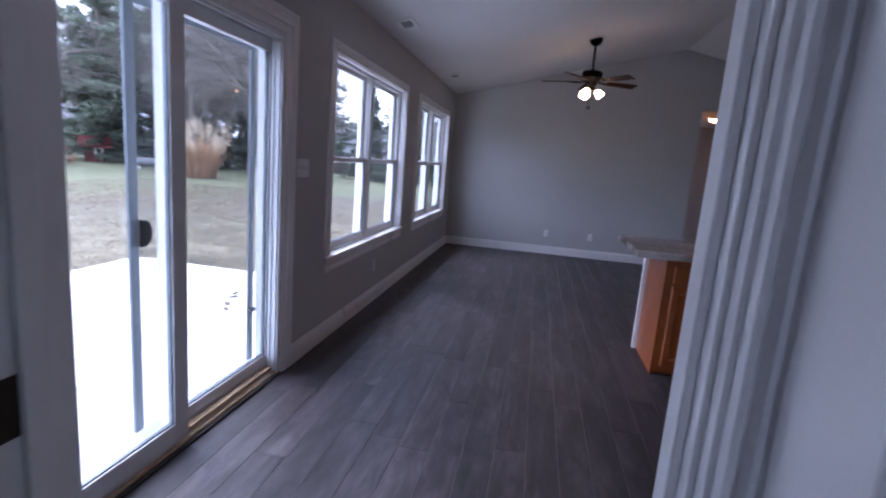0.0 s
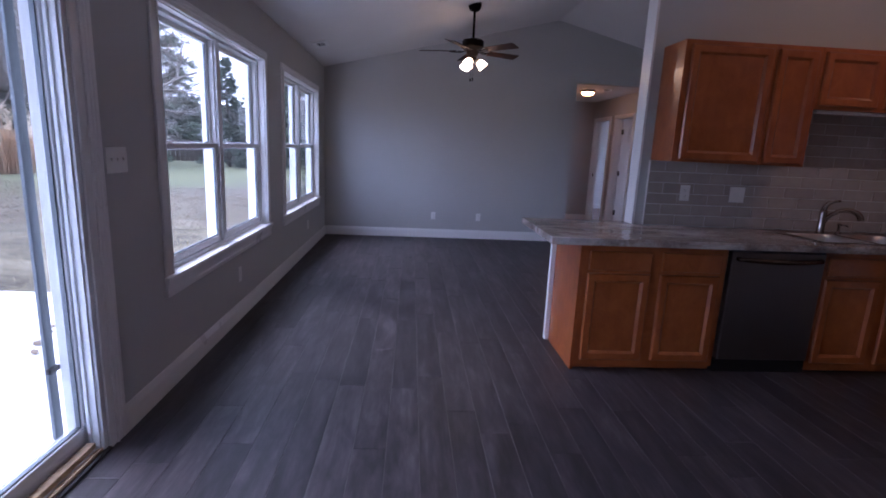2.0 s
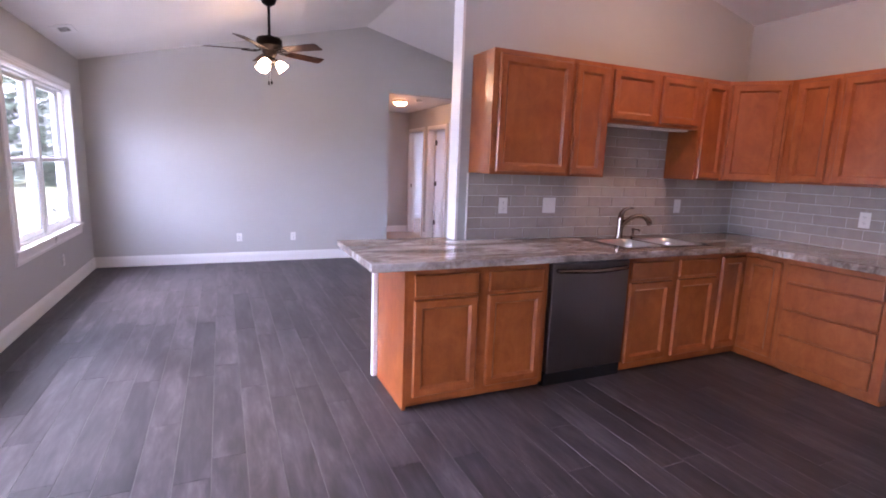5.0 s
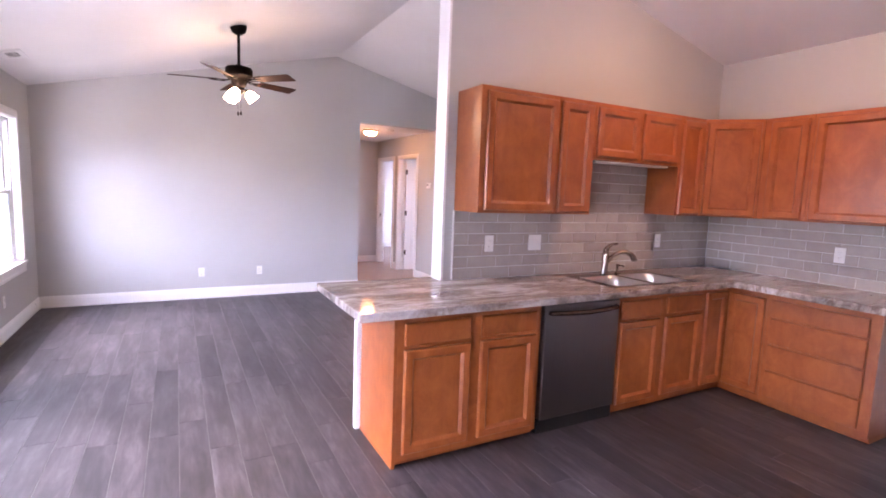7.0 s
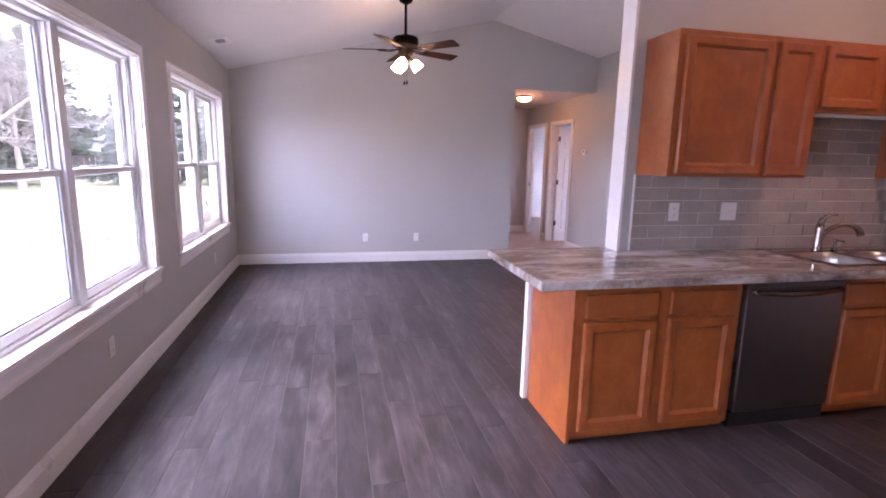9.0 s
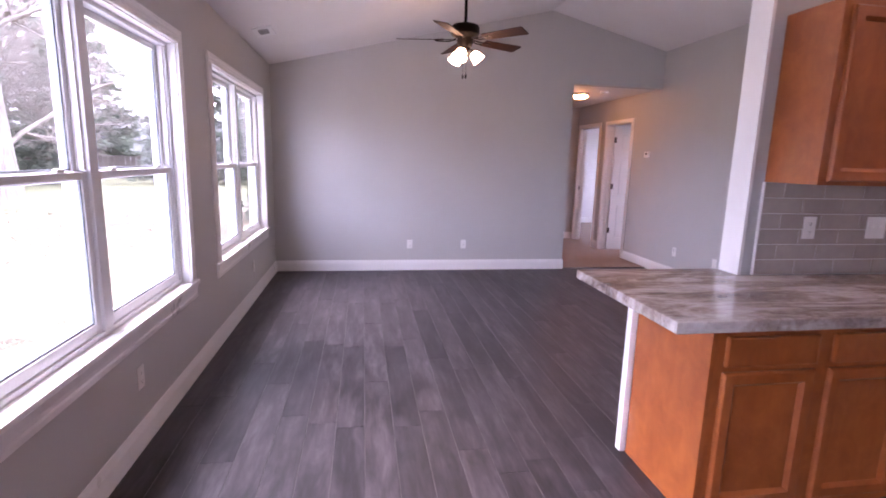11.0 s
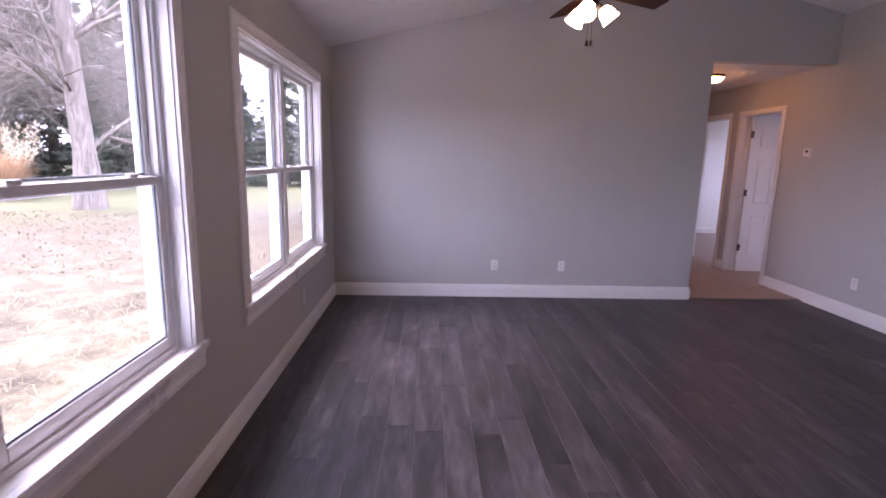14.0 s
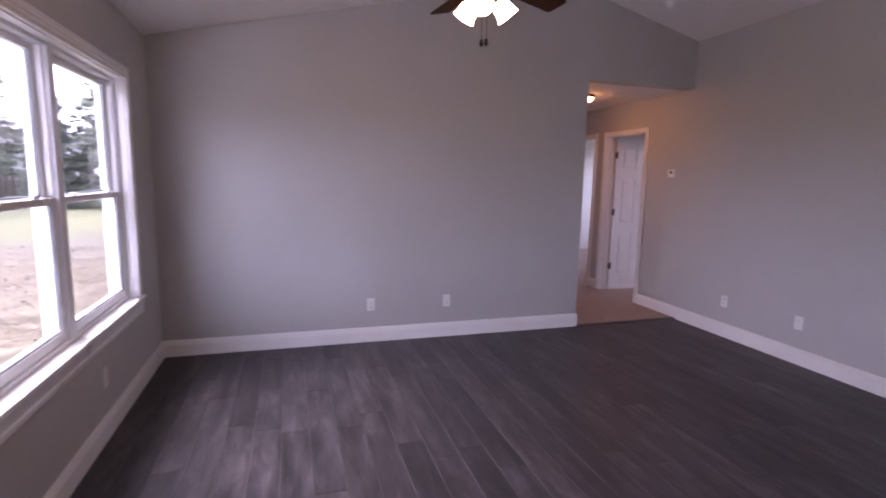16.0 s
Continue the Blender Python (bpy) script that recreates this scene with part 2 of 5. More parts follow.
def glass_material(name, tint=(1, 1, 1)):
    m = bpy.data.materials.new(name)
    m.use_nodes = True
    nt = m.node_tree
    nt.nodes.clear()
    tr = nd(nt, "BsdfTransparent", Color=(*tint, 1))
    gl = nd(nt, "BsdfGlossy", Roughness=0.0)
    lw = nd(nt, "LayerWeight", Blend=0.5)
    pw = nt.nodes.new("ShaderNodeMath")
    pw.operation = "POWER"
    pw.inputs[1].default_value = 5.0
    nt.links.new(lw.outputs["Facing"], pw.inputs[0])
    fr = nd(nt, "MapRange", To_Min=0.035, To_Max=0.8)
    nt.links.new(pw.outputs[0], fr.inputs["Value"])
    mx = nt.nodes.new("ShaderNodeMixShader")
    o = nt.nodes.new("ShaderNodeOutputMaterial")
    nt.links.new(fr.outputs["Result"], mx.inputs[0])
    nt.links.new(tr.outputs[0], mx.inputs[1])
    nt.links.new(gl.outputs[0], mx.inputs[2])
    nt.links.new(mx.outputs[0], o.inputs["Surface"])
    return m


def screen_material():
    m = bpy.data.materials.new("insect_screen")
    m.use_nodes = True
    nt = m.node_tree
    nt.nodes.clear()
    tr = nd(nt, "BsdfTransparent")
    df = nd(nt, "BsdfDiffuse", Color=(0.10, 0.11, 0.12, 1))
    mx = nd(nt, "MixShader", Fac=0.16)
    o = nt.nodes.new("ShaderNodeOutputMaterial")
    nt.links.new(tr.outputs[0], mx.inputs[1])
    nt.links.new(df.outputs[0], mx.inputs[2])
    nt.links.new(mx.outputs[0], o.inputs["Surface"])
    return m


def ground_material():
    """Straw near the house, a belt of brown leaves, then thin green grass, all broken up by noise."""
    m, nt, b = mat("winter_lawn")
    g = nt.nodes.new("ShaderNodeNewGeometry")
    sep = nt.nodes.new("ShaderNodeSeparateXYZ")
    nt.links.new(g.outputs["Position"], sep.inputs[0])
    big = noise_tex(nt, world_coords(nt), 0.30, 5, 0.6)
    mid = noise_tex(nt, world_coords(nt), 1.6, 5, 0.65, 0.6)
    fine = noise_tex(nt, world_coords(nt, (1, 1, 1)), 22, 5, 0.75)
    dist = nt.nodes.new("ShaderNodeMath")
    dist.operation = "MULTIPLY_ADD"
    dist.inputs[1].default_value = -0.78
    nt.links.new(sep.outputs["X"], dist.inputs[0])
    d2 = nt.nodes.new("ShaderNodeMath")
    d2.operation = "MULTIPLY_ADD"
    d2.inputs[1].default_value = 0.62
    nt.links.new(sep.outputs["Y"], d2.inputs[0])
    nt.links.new(dist.outputs[0], d2.inputs[2])
    d3 = nt.nodes.new("ShaderNodeMath")
    d3.operation = "MULTIPLY_ADD"
    d3.inputs[1].default_value = 7.0
    nt.links.new(big, d3.inputs[0])
    nt.links.new(d2.outputs[0], d3.inputs[2])
    away = nd(nt, "MapRange", From_Min=0.0, From_Max=40.0)
    nt.links.new(d3.outputs[0], away.inputs["Value"])
    straw = ramp(nt, mid, [(0.34, (0.060, 0.050, 0.031)), (0.5, (0.132, 0.114, 0.070)), (0.64, (0.220, 0.194, 0.128))])
    leaf = ramp(nt, mid, [(0.3, (0.088, 0.075, 0.050)), (0.65, (0.150, 0.138, 0.098))])
    green = ramp(nt, mid, [(0.3, (0.100, 0.110, 0.052)), (0.7, (0.140, 0.148, 0.072))])
    zone1 = ramp(nt, away.outputs["Result"], [(0.32, (0, 0, 0)), (0.42, (1, 1, 1))])
    zone2 = ramp(nt, away.outputs["Result"], [(0.48, (0, 0, 0)), (0.56, (1, 1, 1))])
    c = mixc(nt, zone1, straw, leaf)
    c = mixc(nt, zone2, c, green)
    c = mixc(nt, 1.0, c, ramp(nt, fine, [(0.25, (0.55, 0.53, 0.50)), (0.6, (1.1, 1.1, 1.1)), (0.8, (1.35, 1.35, 1.3))]), "MULTIPLY")
    nt.links.new(c, b.inputs["Base Color"])
    b.inputs["Roughness"].default_value = 0.95
    bump(nt, b, fine, 0.7, 0.05)
    return m


def leaf_material(name, lo, hi):
    m, nt, b = mat(name)
    g = nt.nodes.new("ShaderNodeNewGeometry")
    f = noise_tex(nt, world_coords(nt), 1.5, 4)
    c = ramp(nt, g.outputs["Random Per Island"], [(0, lo), (1, hi)])
    nt.links.new(mixc(nt, 1.0, c, ramp(nt, f, [(0.3, (0.7, 0.7, 0.7)), (0.7, (1.2, 1.2, 1.2))]), "MULTIPLY"), b.inputs["Base Color"])
    b.inputs["Roughness"].default_value = 0.7
    tl = nt.nodes.new("ShaderNodeBsdfTranslucent")
    nt.links.new(b.inputs["Base Color"].links[0].from_socket, tl.inputs["Color"])
    mx = nd(nt, "MixShader", Fac=0.5)
    out = nt.nodes["Material Output"]
    nt.links.new(b.outputs[0], mx.inputs[1])
    nt.links.new(tl.outputs[0], mx.inputs[2])
    nt.links.new(mx.outputs[0], out.inputs["Surface"])
    return m


def bark_material():
    m, nt, b = mat("bark")
    f = noise_tex(nt, world_coords(nt, (6, 6, 1.1)), 2.0, 6, 0.75, 0.8)
    nt.links.new(ramp(nt, f, [(0.34, (0.070, 0.060, 0.051)), (0.52, (0.205, 0.182, 0.158)), (0.68, (0.345, 0.315, 0.278))]), b.inputs["Base Color"])
    b.inputs["Roughness"].default_value = 0.9
    bump(nt, b, f, 0.8, 0.05)
    return m


M_PLANK, M_CAB, M_COUNTER, M_TILE, M_STEEL = planks_material(), cabinet_material(), counter_material(), tile_material(), steel_material()
M_CARPET, M_BLADE, M_SCREEN, M_GROUND, M_BARK = carpet_material(), blade_material(), screen_material(), ground_material(), bark_material()
M_GLASS = glass_material("window_glass", (0.97, 0.985, 0.98))
M_SHADE = glow_material("lit_frosted_shade", (1.0, 0.68, 0.38), 4.4)
M_DOME = glow_material("lit_frosted_dome", (1.0, 0.45, 0.16), 5.6)
M_KDOME = glow_material("lit_kitchen_dome", (1.0, 0.57, 0.28), 5.9)
M_PINE = leaf_material("pine_needles", (0.130, 0.170, 0.125), (0.215, 0.260, 0.195))
M_SPRUCE = leaf_material("blue_spruce_needles", (0.135, 0.172, 0.140), (0.220, 0.262, 0.218))
M_PAMPAS = leaf_material("dry_grass_blades", (0.30, 0.19, 0.11), (0.52, 0.36, 0.23))
M_PLUME = leaf_material("grass_plumes", (0.60, 0.50, 0.36), (0.78, 0.70, 0.56))
M_REDBUSH = leaf_material("red_brown_twigs", (0.14, 0.05, 0.04), (0.28, 0.11, 0.08))
M_BUSH = leaf_material("evergreen_shrub", (0.02, 0.035, 0.022), (0.05, 0.075, 0.045))

# ---------------------------------------------------------------- mesh helpers


def box(bm, x0, x1, y0, y1, z0, z1, bevel=0.0):
    r = bmesh.ops.create_cube(bm, size=1.0, matrix=Matrix.Translation(((x0 + x1) / 2, (y0 + y1) / 2, (z0 + z1) / 2)) @ Matrix.Diagonal((abs(x1 - x0), abs(y1 - y0), abs(z1 - z0), 1)))
    if bevel:
        es = list({e for v in r["verts"] for e in v.link_edges})
        bmesh.ops.bevel(bm, geom=es, offset=bevel, segments=2, affect="EDGES", profile=0.5)
    return bm


def cyl(bm, r0, r1, z0, z1, seg=20, m=None):
    m = m or Matrix.Identity(4)
    bmesh.ops.create_cone(bm, cap_ends=True, segments=seg, radius1=r0, radius2=r1, depth=z1 - z0, matrix=m @ Matrix.Translation((0, 0, (z0 + z1) / 2)))
    return bm


def lathe(bm, profile, seg=24, m=None):
    """Turn (radius, z) pairs round the z axis."""
    m = m or Matrix.Identity(4)
    rings = []
    for r, z in profile:
        rings.append([bm.verts.new(m @ Vector((r * math.cos(2 * math.pi * k / seg), r * math.sin(2 * math.pi * k / seg), z))) for k in range(seg)])
    for a, b in zip(rings, rings[1:]):
        for k in range(seg):
            f = bm.faces.new((a[k], a[(k + 1) % seg], b[(k + 1) % seg], b[k]))
            f.smooth = True
    return bm


def tube(bm, pts, radii, seg=10):
    """A round bar along points."""
    rings = []
    for i, p in enumerate(pts):
        p = Vector(p)
        d = (Vector(pts[min(i + 1, len(pts) - 1)]) - Vector(pts[max(i - 1, 0)])).normalized()
        a = d.orthogonal().normalized()
        b = d.cross(a)
        r = radii[i] if isinstance(radii, (list, tuple)) else radii
        rings.append([bm.verts.new(p + r * (math.cos(2 * math.pi * k / seg) * a + math.sin(2 * math.pi * k / seg) * b)) for k in range(seg)])
    for u, w in zip(rings, rings[1:]):
        shift = min(range(seg), key=lambda s: (w[s].co - u[0].co).length)
        for k in range(seg):
            f = bm.faces.new((u[k], u[(k + 1) % seg], w[(k + 1 + shift) % seg], w[(k + shift) % seg]))
            f.smooth = True
    bm.faces.new(rings[0][::-1])
    bm.faces.new(rings[-1])
    return bm


def prism(bm, outline, axis, lo, hi):
    """Extrude a closed outline of pairs along an axis, from lo to hi."""

    def spot(p, h):
        a, b = p
        return {"x": (h, a, b), "y": (a, h, b), "z": (a, b, h)}[axis]

    n = len(outline)
    u = [bm.verts.new(spot(p, lo)) for p in outline]
    w = [bm.verts.new(spot(p, hi)) for p in outline]
    bm.faces.new(u[::-1])
    bm.faces.new(w)
    for k in range(n):
        bm.faces.new((u[k], u[(k + 1) % n], w[(k + 1) % n], w[k]))
    bmesh.ops.recalc_face_normals(bm, faces=bm.faces)
    return bm


def mesh_of(name, bm, material):
    me = bpy.data.meshes.new(name)
    bm.to_mesh(me)
    bm.free()
    me.materials.append(material)
    return me


def stands(ob):
    """Where an object stands in the world."""
    return ob.matrix_basis if ob.parent is None else stands(ob.parent) @ ob.matrix_basis


def part(name, bm, material, parent=None, label=""):
    if parent is not None:
        bm.transform(stands(parent).inverted())
    ob = new(name, mesh_of(name, bm, material))
    if parent is not None:
        ob.parent = parent
    return tagged(ob, label)


def structure(name, bm, material, label, category):
    return tagged(part(name, bm, material), label, category, kind="structure")


def empty(name, label, category, m=None, group="", kind=""):
    ob = new(name)
    ob.empty_display_size = 0.1
    if m is not None:
        ob.matrix_basis = m
    return tagged(ob, label, category, group, kind)


def B(*a, **k):
    return box(bmesh.new(), *a, **k)


def boxes(rows, bevel=0.0):
    bm = bmesh.new()
    for r in rows:
        box(bm, *r, bevel=bevel)
    return bm

# ---------------------------------------------------------------- plan
XL, YF, XR, XK, YK = -1.50, 8.00, 3.65, 4.45, 3.77   # window wall, far wall, living room's right wall, kitchen's right wall, kitchen back wall
RIDGE_X, RIDGE_Z, EAVE_Z = 2.015, 3.388, 2.539
HALL_Z = 2.50
Y_BACK = -2.4                                           # back wall of the room the walk begins in


def ceil_z(x):
    return RIDGE_Z - (RIDGE_X - x) * 0.2416 if x < RIDGE_X else RIDGE_Z - (x - RIDGE_X) * 0.2485


# ---------------------------------------------------------------- walls, ceilings, floors
OPEN_L = [(0.42, 2.22, 0.0, 2.06), (2.92, 4.835, 0.645, 2.118), (5.515, 7.405, 0.645, 2.118)]


def wall_west():
    # The opening from y -1.75 to -0.9 is cut for the added, unseen window.
    rows, y = [(XL - 0.16, XL, Y_BACK - 0.15, -1.75, -0.3, EAVE_Z + 0.03), (XL - 0.16, XL, -1.75, -0.9, 2.1, EAVE_Z + 0.03), (XL - 0.16, XL, -1.75, -0.9, -0.3, 1.0)], -0.9
    for y0, y1, z0, z1 in OPEN_L:
        rows.append((XL - 0.16, XL, y, y0, -0.3, EAVE_Z + 0.03))
        rows.append((XL - 0.16, XL, y0, y1, z1, EAVE_Z + 0.03))
        rows.append((XL - 0.16, XL, y0, y1, -0.3, z0 if z0 > 0 else -0.004))
        y = y1
    rows.append((XL - 0.16, XL, y, YF + 0.12, -0.3, EAVE_Z + 0.03))
    return boxes(rows)


structure("wall_west", wall_west(), M_WALL, "greige painted wall with two windows and a patio door", "wall")


def gable(x0, x1, z0, y0, y1):
    pts = [(x0, z0), (x1, z0), (x1, ceil_z(x1) + 0.02)]
    if x0 < RIDGE_X < x1:
        pts.append((RIDGE_X, RIDGE_Z + 0.02))
    pts.append((x0, ceil_z(x0) + 0.02))
    return prism(bmesh.new(), pts, "y", y0, y1)


north = gable(XL, 2.371, 0, YF, YF + 0.12)
top = gable(2.371, XR + 0.12, HALL_Z, YF, YF + 0.12)
tmp = bpy.data.meshes.new("tmp")
top.to_mesh(tmp)
north.from_mesh(tmp)
top.free()
structure("wall_north", north, M_WALL, "greige painted gable wall beside a hallway opening", "wall")
structure("wall_kitchen", gable(1.566, XK + 0.12, 0, YK, YK + 0.12), M_WALL, "greige painted kitchen wall rising to the vault", "wall")
structure("wall_south", prism(bmesh.new(), [(XL, 0), (-0.614, 0), (-0.614, 2.06), (0.177, 2.06), (0.177, 0), (XK, 0), (XK, ceil_z(XK) + 0.02), (RIDGE_X, RIDGE_Z + 0.02), (XL, EAVE_Z + 0.02)], "y", -0.15, -0.03),
          M_WALL, "greige painted wall with the entry doorway", "wall")
structure("wall_kitchen_east", B(XK, XK + 0.12, -0.15, YK, 0, ceil_z(XK) + 0.02), M_WALL, "greige painted wall behind the kitchen cabinets", "wall")

D2, D1 = (8.71, 9.47), (9.755, 10.53)                   # hall doorways
YE = 10.65                                              # hall's end wall
east = [(XR, XR + 0.11, YK + 0.12, YF + 0.12, 0, ceil_z(XR) + 0.02), (XR, XR + 0.11, YF + 0.12, D2[0] - 0.02, 0, HALL_Z), (XR, XR + 0.11, D2[0] - 0.02, D2[1] + 0.02, 2.12, HALL_Z),
        (XR, XR + 0.11, D2[1] + 0.02, D1[0] - 0.02, 0, HALL_Z), (XR, XR + 0.11, D1[0] - 0.02, D1[1] + 0.02, 2.12, HALL_Z), (XR, XR + 0.11, D1[1] + 0.02, 13.3, 0, HALL_Z)]
structure("wall_east", boxes(east), M_WALL, "greige painted wall running on into the hallway", "wall")
structure("wall_hall_west", B(2.25, 2.371, YF + 0.12, YE, 0, HALL_Z), M_WALL, "greige painted hallway wall", "wall")
structure("wall_hall_end", B(2.25, XR, YE, YE + 0.12, 0, HALL_Z), M_WALL, "greige painted end wall of the hallway", "wall")
# Unseen openings at x = 7 are added to daylight these rooms.
structure("wall_bedroom", boxes([(XR + 0.11, 7.0, 13.18, 13.3, 0, HALL_Z), (XR + 0.11, 7.0, 9.55, 9.65, 0, HALL_Z), (XR + 0.11, 7.0, 6.9, 7.0, 0, HALL_Z),
                                 (7.0, 7.12, 6.9, 7.2, 0, HALL_Z), (7.0, 7.12, 9.0, 10.6, 0, HALL_Z), (7.0, 7.12, 7.2, 9.0, 0, 1.25), (7.0, 7.12, 7.2, 9.0, 2.1, HALL_Z), (7.0, 7.12, 12.6, 13.3, 0, HALL_Z), (7.0, 7.12, 10.6, 12.6, 0, 1.05), (7.0, 7.12, 10.6, 12.6, 2.1, HALL_Z)]),
          M_TRIM, "pale painted walls of the rooms off the hallway", "wall")
structure("wall_entry_room", boxes([(XL, 1.6, Y_BACK - 0.15, Y_BACK, 0, 3.3), (1.6, 1.72, Y_BACK - 0.15, -0.15, 0, 3.4)]), M_WALL, "plain painted walls of the entry room", "wall")

structure("wall_rear", gable(1.72, XK + 0.12, 0, Y_BACK - 0.15, Y_BACK), M_WALL, "plain painted rear wall", "wall")
structure("wall_rear_east", B(XK, XK + 0.12, Y_BACK, -0.15, 0, ceil_z(XK + 0.12) + 0.02), M_WALL, "plain painted side wall at the rear", "wall")

# ceiling_west runs 0.5 past XL: an unseen eave added to shade the windows.
for nm, xa, xb in (("ceiling_west", XL - 0.5, RIDGE_X), ("ceiling_east", RIDGE_X, XK + 0.4)):
    za, zb = ceil_z(xa), ceil_z(xb)
    structure(nm, prism(bmesh.new(), [(xa, za), (xb, zb), (xb, zb + 0.2), (xa, za + 0.2)], "y", Y_BACK - 0.15, YF + 0.2), M_CEIL, "white textured vaulted ceiling", "ceiling")
structure("ceiling_hall", boxes([(2.25, 7.12, YF + 0.12, 13.3, HALL_Z, HALL_Z + 0.15), (XR + 0.11, 7.12, 6.9, YF + 0.12, HALL_Z, HALL_Z + 0.15)]), M_CEIL, "white flat hallway ceiling", "ceiling")

floor = structure("floor", boxes([(XL - 0.02, XK + 0.02, Y_BACK - 0.15, YF, -0.15, -0.006), (XL - 0.02, 2.371, YF, YF + 0.1, -0.15, -0.006)]), M_SUB, "dark grey-brown wood-look vinyl plank floor", "floor")
structure("carpet", boxes([(2.371, XR, YF + 0.005, YE, -0.1, 0.012), (XR, 7.0, 6.9, 13.2, -0.1, 0.011)]), M_CARPET, "tan cut-pile carpet in the hallway", "carpet")
structure("transition_strip", B(2.372, XR, YF - 0.02, YF + 0.02, 0.002, 0.013, bevel=0.003), M_SUB, "dark strip between plank floor and carpet", "trim")


# ---------------------------------------------------------------- trim
def run_board(a, b, facing, h=0.138, t=0.015):
    """A moulded board on the floor from a to b along a wall; facing: the way its face looks."""
    prof = [(0, 0), (t, 0), (t, h * 0.72), (t * 0.8, h * 0.76), (t * 0.8, h * 0.82), (t * 0.55, h * 0.9), (t * 0.45, h * 0.97), (t * 0.3, h), (0, h)]
    (x0, y0), (x1, y1) = a, b
    bm = bmesh.new()
    ring = []
    for x, y in (a, b):
        ring.append([bm.verts.new((x + facing[0] * d, y + facing[1] * d, z)) for d, z in prof])
    n = len(prof)
    for k in range(n):
        bm.faces.new((ring[0][k], ring[0][(k + 1) % n], ring[1][(k + 1) % n], ring[1][k]))
    bm.faces.new(ring[0])
    bm.faces.new(ring[1][::-1])
    bmesh.ops.recalc_face_normals(bm, faces=bm.faces)
    return bm


for a, b, fc in [((XL, -0.03), (XL, 0.286), (1, 0)), ((XL, 2.354), (XL, YF), (1, 0)), ((XL, YF), (2.371, YF), (0, -1)), ((2.371, YF - 0.015), (2.371, YE), (1, 0)), ((XR, YK + 0.12), (XR, D2[0] - 0.065), (-1, 0)),
                 ((XR, D2[1] + 0.065), (XR, D1[0] - 0.065), (-1, 0)), ((2.371, YE), (XR, YE), (0, -1)), ((XK, -0.03), (XK, 2.125), (-1, 0)), ((0.24, -0.03), (XK, -0.03), (0, 1)),
                 ((XR + 0.11, 13.18), (7.0, 13.18), (0, -1)), ((XL, -0.03), (-0.68, -0.03), (0, 1))]:
    structure("baseboard", run_board(a, b, fc), M_TRIM, "white painted moulded baseboard along the wall", "baseboard")


def casing_profile(w):
    return [(0, 0), (0, 0.017), (0.006, 0.019), (0.010, 0.013), (w * 0.36, 0.011), (w * 0.42, 0.015), (w * 0.62, 0.013), (w * 0.68, 0.017), (w * 0.95, 0.015), (w, 0.011), (w, 0)]


def casing(outline, w, facing_axis, at, sign, closed=False):
    """A moulded casing of width w round an opening. outline: corners of the inner edge in the wall plane, ordered so that the outside lies to the left."""
    prof = casing_profile(w)
    n = len(outline)
    bm = bmesh.new()
    rings = []
    for i, p in enumerate(outline):
        p = Vector(p)
        d_in = (p - Vector(outline[i - 1])).normalized() if (i > 0 or closed) else None
        d_out = (Vector(outline[(i + 1) % n]) - p).normalized() if (i < n - 1 or closed) else None
        ns = [Vector((-d.y, d.x)) for d in (d_in, d_out) if d is not None]
        m = sum(ns, Vector((0, 0))) / len(ns)
        m = m / m.length_squared
        ring = []
        for u, h in prof:
            q = p + m * u
            v = at + sign * h
            ring.append(bm.verts.new((v, q.x, q.y) if facing_axis == "x" else (q.x, v, q.y)))
        rings.append(ring)
    k = len(prof)
    pairs = list(zip(rings, rings[1:])) + ([(rings[-1], rings[0])] if closed else [])
    for a, b in pairs:
        for j in range(k - 1):
            bm.faces.new((a[j], a[j + 1], b[j + 1], b[j]))
    if not closed:
        bm.faces.new(rings[0])
        bm.faces.new(rings[-1])
    bmesh.ops.recalc_face_normals(bm, faces=bm.faces)
    return bm


# ---------------------------------------------------------------- windows
def sash(parent, name, x, y0, y1, z0, z1, w=0.042, t=0.03):
    """One sash: a frame of stiles and rails, with its pane."""
    s = part(name, boxes([(x - t, x, y0, y0 + w, z0, z1), (x - t, x, y1 - w, y1, z0, z1), (x - t, x, y0 + w, y1 - w, z0, z0 + w * 1.1), (x - t, x, y0 + w, y1 - w, z1 - w * 0.8, z1)], bevel=0.004), M_VINYL, parent)
    bead = boxes([(x - t * 0.62, x - t * 0.28, y0 + w, y0 + w + 0.008, z0 + w, z1 - w * 0.8), (x - t * 0.62, x - t * 0.28, y1 - w - 0.008, y1 - w, z0 + w, z1 - w * 0.8),
                  (x - t * 0.62, x - t * 0.28, y0 + w, y1 - w, z0 + w * 1.1, z0 + w * 1.1 + 0.008)])
    part("glazing_bead", bead, M_GREYMETAL, s)
    p = part("pane", B(x - t * 0.5 - 0.002, x - t * 0.5 + 0.002, y0 + w - 0.004, y1 - w + 0.004, z0 + w, z1 - w * 0.7), M_GLASS, s, "clear glass pane")
    p.visible_shadow = False
    return s


